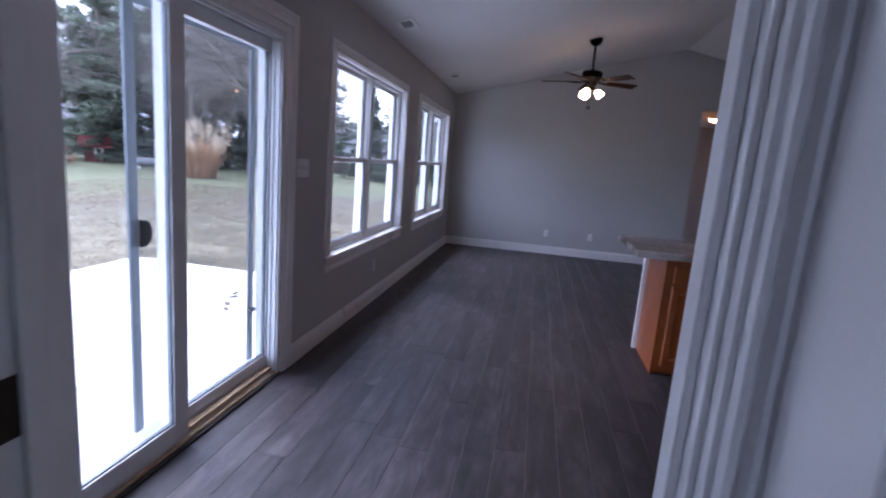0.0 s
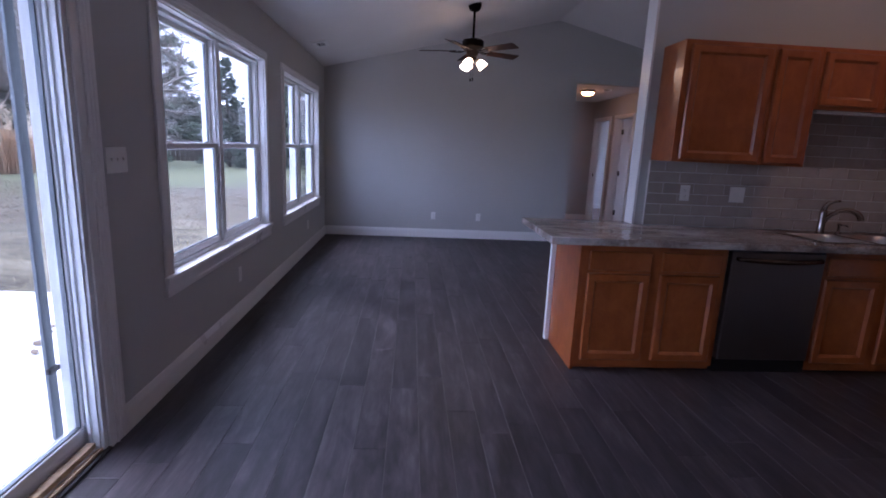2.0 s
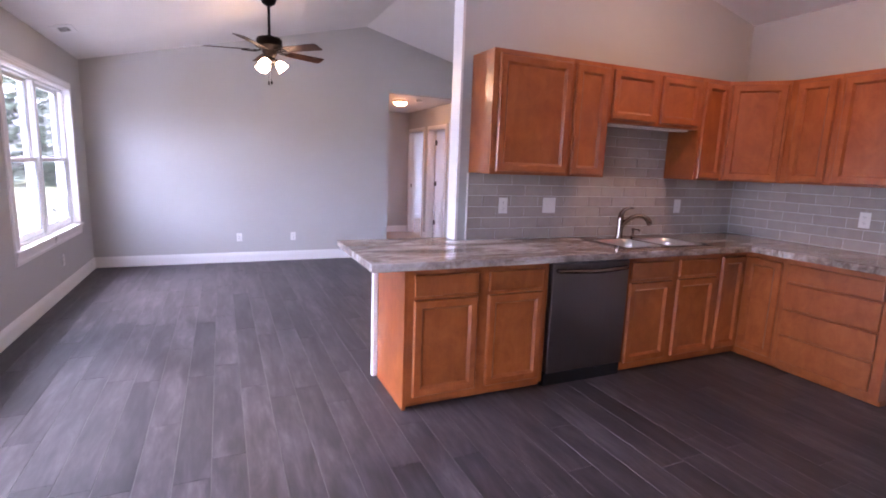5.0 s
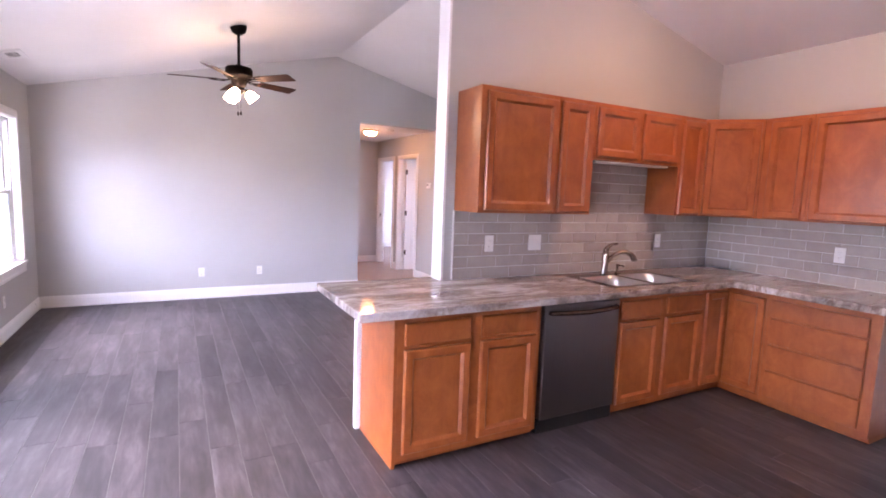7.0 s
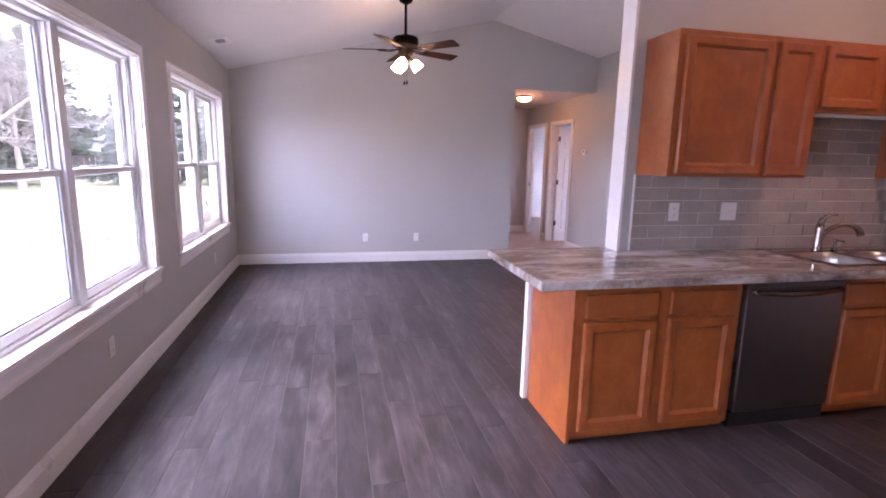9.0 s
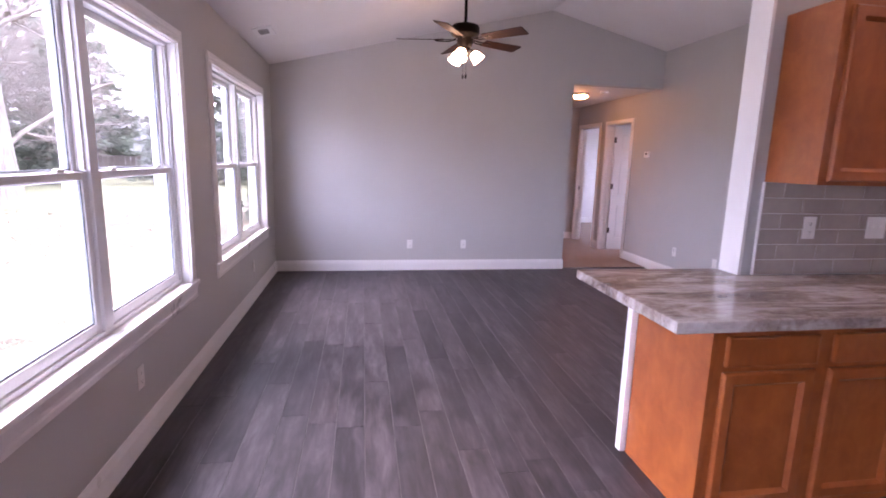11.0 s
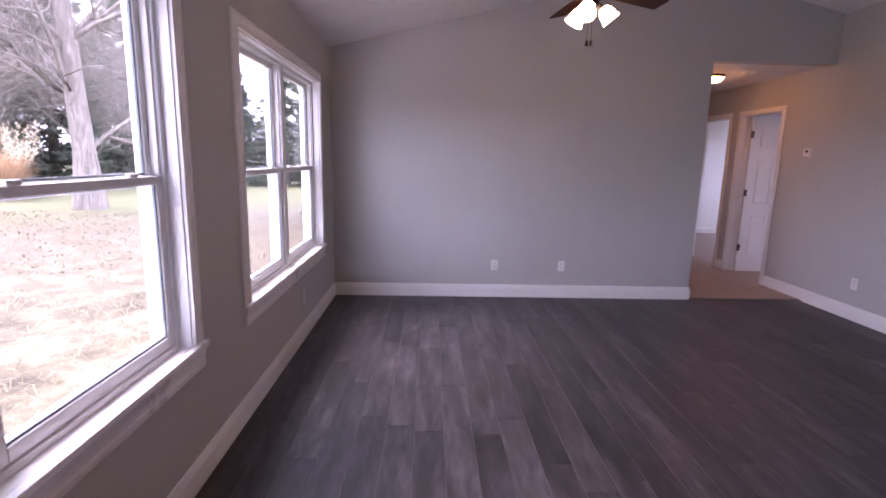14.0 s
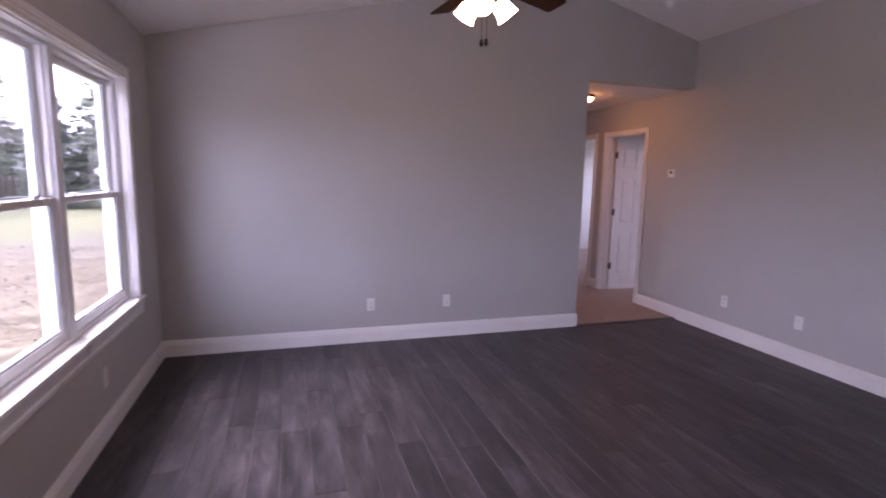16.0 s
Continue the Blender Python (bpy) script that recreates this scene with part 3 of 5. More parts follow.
def double_window(name, y0, y1, z0, z1):
    win = empty(name, "white vinyl twin double-hung window with white casing and sill", "window", pose(XL, (y0 + y1) / 2, z0), kind="structure")
    ym = (y0 + y1) / 2
    part("casing", casing([(y0, z0 + 0.008), (y0, z1), (y1, z1), (y1, z0 + 0.008)], 0.080, "x", XL, 1), M_TRIM, win)
    part("jamb", boxes([(XL - 0.062, XL + 0.001, y0 - 0.002, y0 + 0.008, z0, z1 - 0.008), (XL - 0.062, XL + 0.001, y1 - 0.008, y1 + 0.002, z0, z1 - 0.008), (XL - 0.062, XL + 0.001, y0 - 0.002, y1 + 0.002, z1 - 0.008, z1 + 0.002)]), M_TRIM, win)
    part("window_sill", boxes([(XL - 0.062, XL + 0.0, y0, y1, z0 - 0.022, z0 + 0.003), (XL, XL + 0.031, y0 - 0.098, y1 + 0.098, z0 - 0.024, z0 + 0.003)], bevel=0.004), M_TRIM, win)
    ap = [(0, 0), (0.011, 0.0), (0.014, 0.016), (0.011, 0.022), (0.013, 0.034), (0.018, 0.048), (0.022, 0.058), (0, 0.058)]
    bm = bmesh.new()
    prism(bm, [(XL + d * 1.15, z0 - 0.116 + z * 1.58) for d, z in ap], "y", y0 - 0.083, y1 + 0.083)
    part("apron", bm, M_TRIM, win)
    xo = XL - 0.16
    part("window_frame", boxes([(xo, XL - 0.047, y0, y0 + 0.032, z0, z1), (xo, XL - 0.047, y1 - 0.032, y1, z0, z1), (xo, XL - 0.047, y0 + 0.032, y1 - 0.032, z1 - 0.03, z1), (xo - 0.02, XL - 0.047, y0 + 0.032, y1 - 0.032, z0, z0 + 0.028)], bevel=0.004), M_VINYL, win)
    part("mullion", B(xo, XL - 0.042, ym - 0.036, ym + 0.036, z0 + 0.02, z1 - 0.02, bevel=0.004), M_VINYL, win)
    zm = z0 + (z1 - z0) * 0.487
    for a, b in ((y0 + 0.032, ym - 0.036), (ym + 0.036, y1 - 0.032)):
        sash(win, "upper_sash", XL - 0.092, a, b, zm - 0.02, z1 - 0.03)
        lo = sash(win, "lower_sash", XL - 0.057, a, b, z0 + 0.028, zm + 0.022)
        part("track", boxes([(XL - 0.090, XL - 0.060, a, a + 0.014, zm + 0.03, z1 - 0.03), (XL - 0.090, XL - 0.060, b - 0.014, b, zm + 0.03, z1 - 0.03)]), M_VENT, win, "grey sash track")
        for yy in (a + 0.18, b - 0.18):
            part("sash_lock", B(XL - 0.080, XL - 0.060, yy - 0.026, yy + 0.026, zm + 0.022, zm + 0.036, bevel=0.004), M_VINYL, lo)
    return win


double_window("window_1", *OPEN_L[1])
double_window("window_2", *OPEN_L[2])
# Unseen window, added behind the start to brighten the entry jamb.
double_window("added_window", -1.75, -0.9, 1.0, 2.1)


# ---------------------------------------------------------------- patio door
def patio_door():
    y0, y1, _, z1 = OPEN_L[0]
    d = empty("door_1", "white vinyl sliding patio door with clear glass, closed", "patio door", pose(XL, (y0 + y1) / 2, 0), kind="structure")
    e = 0.050
    part("jamb_board", boxes([(XL - 0.002, XL + 0.009, y0 - e, y0, 0, z1 + e), (XL - 0.002, XL + 0.009, y1, y1 + e, 0, z1 + e), (XL - 0.002, XL + 0.009, y0, y1, z1, z1 + e)], bevel=0.002), M_TRIM, d)
    part("casing", casing([(y0 - e, 0.0), (y0 - e, z1 + e), (y1 + e, z1 + e), (y1 + e, 0.0)], 0.082, "x", XL, 1), M_TRIM, d)
    xo = XL - 0.17
    part("door_frame", boxes([(XL - 0.07, XL, y0, y0 + 0.03, 0, z1), (XL - 0.07, XL, y1 - 0.03, y1, 0, z1), (xo, XL - 0.07, y0, y0 + 0.012, 0, z1), (xo, XL - 0.07, y1 - 0.010, y1, 0, z1), (xo, XL, y0 + 0.03, y1 - 0.03, z1 - 0.03, z1)], bevel=0.003), M_VINYL, d)
    part("track_rib", boxes([(XL - 0.022, XL - 0.014, y0 + 0.03, y1 - 0.03, z1 - 0.045, z1 - 0.03), (XL - 0.022, XL - 0.014, y1 - 0.040, y1 - 0.03, 0.02, z1 - 0.045), (XL - 0.058, XL - 0.050, y1 - 0.040, y1 - 0.03, 0.02, z1 - 0.045)]), M_VINYL, d)
    part("threshold", B(xo - 0.02, XL - 0.024, y0 + 0.03, y1 - 0.03, -0.02, 0.032, bevel=0.004), M_VINYL, d)
    part("wood_sill", boxes([(XL - 0.066, XL - 0.028, 1.412, y1 - 0.045, 0.030, 0.058), (XL - 0.026, XL - 0.006, y0 + 0.03, y1 - 0.03, 0.0, 0.026)], bevel=0.003), M_RAW, d, "unpainted wooden sill strip")
    # Near-black strip that draws the dark gap below the sill.
    part("shadow_gap", B(XL - 0.006, XL + 0.014, y0, y1, 0.001, 0.013), M_DARK, d, "dark strip on the floor below the sill")
    for nm, x, a, b, wl, wr in (("fixed_panel", XL - 0.078, 1.335, y1 - 0.012, 0.085, 0.024), ("sliding_panel", XL - 0.024, y0 + 0.032, 1.408, 0.085, 0.092)):
        t = 0.042
        p = part(nm, boxes([(x - t, x, a, a + wl, 0.034, z1 - 0.032), (x - t, x, b - wr, b, 0.034, z1 - 0.032), (x - t, x, a + wl, b - wr, 0.034, 0.125), (x - t, x, a + wl, b - wr, z1 - 0.105, z1 - 0.032)], bevel=0.004), M_VINYL, d)
        g = part("pane", B(x - t / 2 - 0.002, x - t / 2 + 0.002, a + wl - 0.004, b - wr + 0.004, 0.12, z1 - 0.10), M_GLASS, p, "large clear glass pane")
        g.visible_shadow = False
        part("gasket", boxes([(x - t * 0.7, x - t * 0.25, a + wl, a + wl + 0.007, 0.125, z1 - 0.105), (x - t * 0.7, x - t * 0.25, b - wr - 0.007, b - wr, 0.125, z1 - 0.105), (x - t * 0.7, x - t * 0.25, a + wl, b - wr, 0.125, 0.132)]), M_GREYMETAL, p)
    # insect screen outside
    x, a, b = XL - 0.170, 1.233, 2.200
    s = part("screen_frame", boxes([(x - 0.016, x, a + 0.012, a + 0.062, 0.0905, z1 - 0.05), (x - 0.016, x, b - 0.058, b - 0.008, 0.0905, z1 - 0.05), (x - 0.016, x, a + 0.062, b - 0.058, z1 - 0.11, z1 - 0.05)], bevel=0.003), M_GREYMETAL, d, "grey aluminium insect screen frame")
    # Rail of the grey screen in white: its overexposed glare put into the colour.
    part("bottom_rail", B(x - 0.017, x, a + 0.010, b - 0.006, 0.038, 0.09, bevel=0.003), M_VINYL, s, "bottom rail, whitened for its glare")
    part("screen_mesh", B(x - 0.010, x - 0.008, a + 0.05, b - 0.045, 0.09, z1 - 0.10), M_SCREEN, s)
    hb = bmesh.new()
    hy = a + 0.062
    arc = [(hy + 0.055 * math.cos(q), 1.010 + 0.060 * math.sin(q)) for q in (radians(-90 + 15 * k) for k in range(13))]
    prism(hb, arc, "x", x, x + 0.020)
    part("screen_handle", hb, M_GRIP, s, "black plastic screen handle")
    part("screen_latch", B(x, x + 0.02, b - 0.075, b - 0.01, 0.405, 0.43, bevel=0.004), M_BLACK, s)
    return d


patio_door()


# ---------------------------------------------------------------- interior doors and doorways
def door_leaf(name, w, h, label, knob_side=None):
    """A six-panel leaf in its own frame: hinge at the origin, leaf along +x, faces at y = 0 and y = 0.035."""
    d = empty(name, label, "door", kind="structure")
    st = 0.105
    cw = (w - 3 * st) / 2
    cols = [(st, st + cw), (2 * st + cw, 2 * st + 2 * cw)]
    rows = [(0.20, 0.80), (0.92, 1.55), (1.66, h - 0.11)]
    rows_b = [(0.0, w, 0.011, 0.024, 0.0, h)]
    xs = [(0, st), (st + cw, 2 * st + cw), (2 * st + 2 * cw, w)]
    for a, b in xs:
        rows_b.append((a, b, 0, 0.035, 0, h))
    zs = [(0, rows[0][0]), (rows[0][1], rows[1][0]), (rows[1][1], rows[2][0]), (rows[2][1], h)]
    for a, b in zs:
        for c0, c1 in cols:
            rows_b.append((c0, c1, 0, 0.035, a, b))
    part("leaf", boxes(rows_b), M_TRIM, d)
    for c0, c1 in cols:
        for a, b in rows:
            part("panel", boxes([(c0 + 0.028, c1 - 0.028, 0.003, 0.032, a + 0.028, b - 0.028)], bevel=0.009), M_TRIM, d)
    for z in (0.33, 1.08, h - 0.22):
        hb = bmesh.new()
        cyl(hb, 0.008, 0.008, z - 0.045, z + 0.045, 10, Matrix.Translation((-0.006, -0.006, 0)))
        box(hb, -0.003, 0.03, -0.002, 0.0, z - 0.045, z + 0.045)
        part("hinge", hb, M_HINGE, d, "dark metal hinge")
    return d


def doorway(name, axis, lo, hi, a0, a1, h, label):
    """Jambs, stops and casings of a doorway. The wall lies from a0 to a1 on its axis; the opening from lo to hi on the other."""
    d = empty(name, label, "doorway", kind="structure")

    def bx(u0, u1, v0, v1, z0, z1):
        return (v0, v1, u0, u1, z0, z1) if axis == "x" else (u0, u1, v0, v1, z0, z1)

    part("jamb", boxes([bx(lo - 0.02, lo, a0, a1, 0, h), bx(hi, hi + 0.02, a0, a1, 0, h), bx(lo - 0.02, hi + 0.02, a0, a1, h, h + 0.02)]), M_TRIM, d)
    c = a0 + (a1 - a0) * 0.45
    part("stop", boxes([bx(lo, lo + 0.011, c, c + 0.035, 0, h), bx(hi - 0.011, hi, c, c + 0.035, 0, h), bx(lo + 0.011, hi - 0.011, c, c + 0.035, h - 0.011, h)], bevel=0.003), M_TRIM, d)
    inner = [(lo - 0.006, 0.0), (lo - 0.006, h + 0.006), (hi + 0.006, h + 0.006), (hi + 0.006, 0.0)]
    part("casing", casing(inner, 0.058, axis, a0, -1), M_TRIM, d)
    part("casing", casing(inner, 0.058, axis, a1, 1), M_TRIM, d)
    return d


entry = doorway("doorway_1", "y", -0.594, 0.157, -0.152, -0.028, 2.04, "white painted entry doorway with moulded casing")
part("strike_plate", B(-0.5945, -0.592, -0.125, -0.095, 1.05, 1.13), M_HINGE, entry, "dark metal strike plate")
part("weather_strip", boxes([(0.150, 0.157, -0.135, -0.121, 0, 2.04), (0.151, 0.157, -0.060, -0.050, 0, 2.04)], bevel=0.002), M_TRIM, entry)
leaf0 = door_leaf("door_2", 0.745, 2.03, "white six-panel entry door standing open")
leaf0.matrix_basis = pose(0.190, -0.172, 0.008, 0, 0, -90)
way2 = doorway("doorway_2", "x", *D2, XR - 0.002, XR + 0.112, 2.10, "white cased doorway in the hallway")
way1 = doorway("doorway_3", "x", *D1, XR - 0.002, XR + 0.112, 2.10, "white cased doorway at the end of the hallway")
part("strike_plate", B(XR + 0.03, XR + 0.06, D1[1] - 0.002, D1[1], 0.97, 1.04), M_HINGE, way1, "dark metal strike plate")
leaf2 = door_leaf("door_3", 0.75, 2.07, "white six-panel bedroom door standing open")
leaf2.matrix_basis = pose(XR + 0.118, D2[1] - 0.042, 0.016, 0, 0, -2)

# ---------------------------------------------------------------- kitchen
YB, YU = 3.145, 3.465          # fronts of the base and wall cabinets' frames
XB, XU = 3.845, 4.145          # the same for the run on the right wall
ZB, ZT = 1.405, 2.205


def frame_map(o, u, n):
    """Local (u along the front, depth outwards, z) to the world."""
    o, u, n = Vector((*o, 0)), Vector((*u, 0)), Vector((*n, 0))
    return Matrix(((u.x, n.x, 0, o.x), (u.y, n.y, 0, o.y), (0, 0, 1, 0), (0, 0, 0, 1)))


def door_front(parent, m, u0, u1, z0, z1, name="door"):
    """A cabinet door on a front: a rail-and-stile frame with a moulded step and a flat recessed panel."""
    t, w = 0.021, 0.050
    prof = [(0.0, 0.0), (0.0, t - 0.009), (0.003, t - 0.004), (0.008, t), (w - 0.003, t), (w, t - 0.003), (w + 0.011, 0.0080), (w + 0.012, 0.0045)]
    bm = bmesh.new()
    rings = [[bm.verts.new((u0 + d, h, z0 + d)), bm.verts.new((u1 - d, h, z0 + d)), bm.verts.new((u1 - d, h, z1 - d)), bm.verts.new((u0 + d, h, z1 - d))] for d, h in prof]
    for a, b in zip(rings, rings[1:]):
        for k in range(4):
            bm.faces.new((a[k], a[(k + 1) % 4], b[(k + 1) % 4], b[k]))
    bmesh.ops.recalc_face_normals(bm, faces=bm.faces)
    bm.transform(m)
    d = part(name, bm, M_CAB, parent)
    e = w + 0.0115
    pm = B(u0 + e, u1 - e, 0.0005, 0.0048, z0 + e, z1 - e)
    pm.transform(m)
    part("panel", pm, M_CAB, d)
    return d


def drawer_front(parent, m, u0, u1, z0, z1):
    bm = B(u0, u1, 0, 0.021, z0, z1, bevel=0.008)
    bm.transform(m)
    return part("drawer_front", bm, M_CAB, parent)


def body(parent, m, rows, name="body", bevel=0.0015):
    bm = boxes(rows, bevel=bevel)
    bm.transform(m)
    return part(name, bm, M_CAB, parent)


mb = frame_map((0, YB), (1, 0), (0, -1))
DEP = YK - YB - 0.002
c1 = empty("base_cabinet", "honey-stained maple base cabinet at the peninsula's end, two doors and drawers", "cabinet", pose(1.45, 3.4, 0), group="kitchen base cabinets")
body(c1, mb, [(0.975, 1.945, -(3.69 - YB), 0, 0.036, 0.872)])
body(c1, mb, [(0.975, 1.945, -(3.69 - YB), -0.034, 0.0, 0.0355)], "toe_board")
part("end_panel", boxes([(0.955, 0.9745, YB - 0.001, 3.672, 0.0, 0.872), (0.952, 0.9575, YB - 0.001, 3.672, 0.0, 0.012)]), M_CAB, c1)
for a, b in ((1.012, 1.430), (1.500, 1.905)):
    door_front(c1, mb, a, b, 0.075, 0.672)
    drawer_front(c1, mb, a, b, 0.695, 0.822)

c2 = empty("base_cabinet", "honey-stained maple sink base cabinet with two doors and false drawers", "cabinet", pose(3.09, 3.45, 0), group="kitchen base cabinets")
body(c2, mb, [(2.62, 3.555, -DEP, 0, 0.036, 0.70)])
body(c2, mb, [(2.62, 3.555, -0.02, 0, 0.70, 0.872)], "top_rail")
body(c2, mb, [(2.62, 2.64, -DEP, -0.02, 0.70, 0.872)], "side_panel")
body(c2, mb, [(3.535, 3.555, -DEP, -0.02, 0.70, 0.872)], "side_panel")
body(c2, mb, [(2.62, 3.555, -DEP, -0.034, 0.0, 0.0355)], "toe_board")
for a, b in ((2.645, 3.045), (3.112, 3.520)):
    door_front(c2, mb, a, b, 0.075, 0.672)
    drawer_front(c2, mb, a, b, 0.695, 0.822)

mr = frame_map((XB, 0), (0, -1), (-1, 0))
c3 = empty("base_cabinet", "honey-stained maple corner base cabinet with two folding doors", "cabinet", pose(4.0, 3.4, 0), group="kitchen base cabinets")
body(c3, Matrix.Identity(4), [(3.557, XK - 0.002, YB, YK - 0.002, 0.036, 0.872), (XB, XK - 0.002, 2.83, YB, 0.036, 0.872)])
body(c3, Matrix.Identity(4), [(3.557, XB + 0.034, YB + 0.034, YK - 0.002, 0, 0.0355), (XB + 0.034, XK - 0.002, 2.83, YK - 0.002, 0, 0.0355)], "toe_board")
door_front(c3, mb, 3.578, 3.838, 0.075, 0.822)
door_front(c3, mr, -3.118, -2.842, 0.075, 0.822)

c4 = empty("base_cabinet", "honey-stained maple base cabinet with four drawers", "cabinet", pose(4.1, 2.48, 0), group="kitchen base cabinets")
body(c4, Matrix.Identity(4), [(XB, XK - 0.002, 2.135, 2.828, 0.036, 0.872)])
body(c4, Matrix.Identity(4), [(XB + 0.034, XK - 0.002, 2.135, 2.828, 0, 0.0355)], "toe_board")
for z0, z1 in ((0.695, 0.825), (0.492, 0.682), (0.292, 0.480), (0.085, 0.280)):
    drawer_front(c4, mr, -2.795, -2.195, z0, z1)

# white back of the peninsula
pb = empty("peninsula_back", "white painted back panel and corner trim of the peninsula", "panel", pose(1.25, 3.7, 0))
part("panel", B(0.955, 1.566, 3.694, 3.712, 0.0, 0.872), M_TRIM, pb)
part("corner_trim", B(0.922, 0.954, 3.673, 3.718, 0.0, 0.872, bevel=0.002), M_TRIM, pb)


# dishwasher
def dishwasher():
    d = empty("dishwasher", "stainless steel dishwasher with a bar handle", "dishwasher", pose(2.28, 3.4, 0))
    part("tub", B(1.950, 2.617, YB + 0.03, YK - 0.03, 0.02, 0.868), M_BLACK, d)
    bm = B(1.962, 2.606, YB - 0.024, YB + 0.028, 0.095, 0.845, bevel=0.006)
    part("front_panel", bm, M_STEEL, d)
    part("control_edge", B(1.962, 2.606, YB - 0.018, YB + 0.03, 0.847, 0.868, bevel=0.003), M_BLACK, d)
    part("toe_kick", B(1.956, 2.612, YB - 0.004, YB + 0.03, 0.0, 0.09), M_BLACK, d)
    bar = bmesh.new()
    pts = [(2.005 + 0.56 * k / 16, YB - 0.040 - 0.026 * math.sin(math.pi * k / 16), 0.800 - 0.008 * math.sin(math.pi * k / 16)) for k in range(17)]
    pts = [(2.000, YB - 0.02, 0.800)] + pts + [(2.570, YB - 0.02, 0.800)]
    tube(bar, pts, 0.016, 12)
    part("handle", bar, M_HANDLE, d, "curved bar handle")
    return d


dishwasher()

# worktop with a cut-out for the sink
SX0, SX1, SY0, SY1 = 2.585, 3.475, 3.165, 3.66
ctop = empty("worktop", "brown and grey marbled laminate worktop with a peninsula overhang", "worktop", pose(2.4, 3.4, 0.873))
Z0, Z1 = 0.873, 0.915


def slab():
    """The L-shaped top in cells, with the cells of the sink's cut-out left open."""
    xs = [0.755, 1.555, SX0 + 0.03, SX1 - 0.03, 3.80, XK - 0.004]
    ys = [2.13, 3.08, SY0 + 0.03, SY1 - 0.03, YK - 0.004, 3.915]
    bm = bmesh.new()
    grid = {}

    def at(i, j):
        if (i, j) not in grid:
            grid[i, j] = bm.verts.new((xs[i], ys[j], Z1))
        return grid[i, j]

    for i in range(5):
        for j in range(5):
            if (j == 0 and i != 4) or (j == 4 and i != 0) or (i == 2 and j == 2):
                continue
            bm.faces.new((at(i, j), at(i + 1, j), at(i + 1, j + 1), at(i, j + 1)))
    made = bmesh.ops.extrude_face_region(bm, geom=list(bm.faces))
    bmesh.ops.translate(bm, vec=(0, 0, Z0 - Z1), verts=[v for v in made["geom"] if isinstance(v, bmesh.types.BMVert)])
    bmesh.ops.recalc_face_normals(bm, faces=bm.faces)
    return bm


part("slab", slab(), M_COUNTER, ctop)


def nosing(pts):
    """A square front edge with eased arrises along points at the worktop's rim."""
    bm = bmesh.new()
    n = 7
    rings = []
    for i, p in enumerate(pts):
        p = Vector((*p, 0))
        d1 = (Vector((*pts[i], 0)) - Vector((*pts[i - 1], 0))).normalized() if i else None
        d2 = (Vector((*pts[i + 1], 0)) - Vector((*pts[i], 0))).normalized() if i < len(pts) - 1 else None
        ns = [Vector((d.y, -d.x, 0)) for d in (d1, d2) if d is not None]
        m = sum(ns, Vector()) / len(ns)
        m = m / m.length_squared
        rings.append([bm.verts.new(p + m * out + Vector((0, 0, z))) for out, z in ((0.0, Z1), (0.015, Z1), (0.018, Z1 - 0.001), (0.020, Z1 - 0.004), (0.020, Z0 - 0.002), (0.018, Z0 - 0.005), (0.0, Z0 - 0.005), (0.0, Z0))])
    for a, b in zip(rings, rings[1:]):
        for k in range(n):
            bm.faces.new((a[k], a[k + 1], b[k + 1], b[k]))
    bmesh.ops.recalc_face_normals(bm, faces=bm.faces)
    return bm


part("front_edge", nosing([(1.555, 3.915), (0.755, 3.915), (0.755, 3.08), (3.80, 3.08), (3.80, 2.13), (XK - 0.004, 2.13)]), M_COUNTER, ctop)


# sink and tap
def well(x0, x1, y0, y1, z):
    """A bowl with round corners that fills a rectangular cell of the rim."""
    bm = bmesh.new()
    m, r = 0.004, 0.085
    rings = []
    for sink_by, grow, rad in ((0.0, 0.0, None), (0.0, m, r), (0.004, m + 0.005, r), (0.05, m + 0.010, r), (0.14, m + 0.018, r), (0.175, m + 0.035, r - 0.01), (0.188, m + 0.07, r - 0.03)):
        ring = []
        for cx, cy, q in ((x1, y1, 0), (x0, y1, 1), (x0, y0, 2), (x1, y0, 3)):
            sx, sy = (1, -1, -1, 1)[q], (1, 1, -1, -1)[q]
            for k in range(9):
                a = math.pi / 2 * (q + k / 8)
                ux, uy = math.cos(a), math.sin(a)
                if rad is None:
                    w = (r + m) / max(abs(ux), abs(uy))
                    px, py = cx - sx * (r + m) + ux * w, cy - sy * (r + m) + uy * w
                else:
                    px, py = cx - sx * (grow + rad) + ux * rad, cy - sy * (grow + rad) + uy * rad
                ring.append(bm.verts.new((px, py, z - sink_by)))
        rings.append(ring)
    for a, b in zip(rings, rings[1:]):
        n = len(a)
        for k in range(n):
            bm.faces.new((a[k], a[(k + 1) % n], b[(k + 1) % n], b[k])).smooth = True
    bm.faces.new(rings[-1])
    bmesh.ops.recalc_face_normals(bm, faces=bm.faces)
    for f in bm.faces:
        f.material_index = 0
    if sum(f.normal.z for f in bm.faces) < 0:
        bmesh.ops.reverse_faces(bm, faces=bm.faces)
    return bm


# Same steel as the bowls; the dark cabinets' reflection is put into its colour.
M_RIM = plain("darkened_rim_steel", (0.22, 0.19, 0.18), 0.16, metal=1.0, vary=0.06)


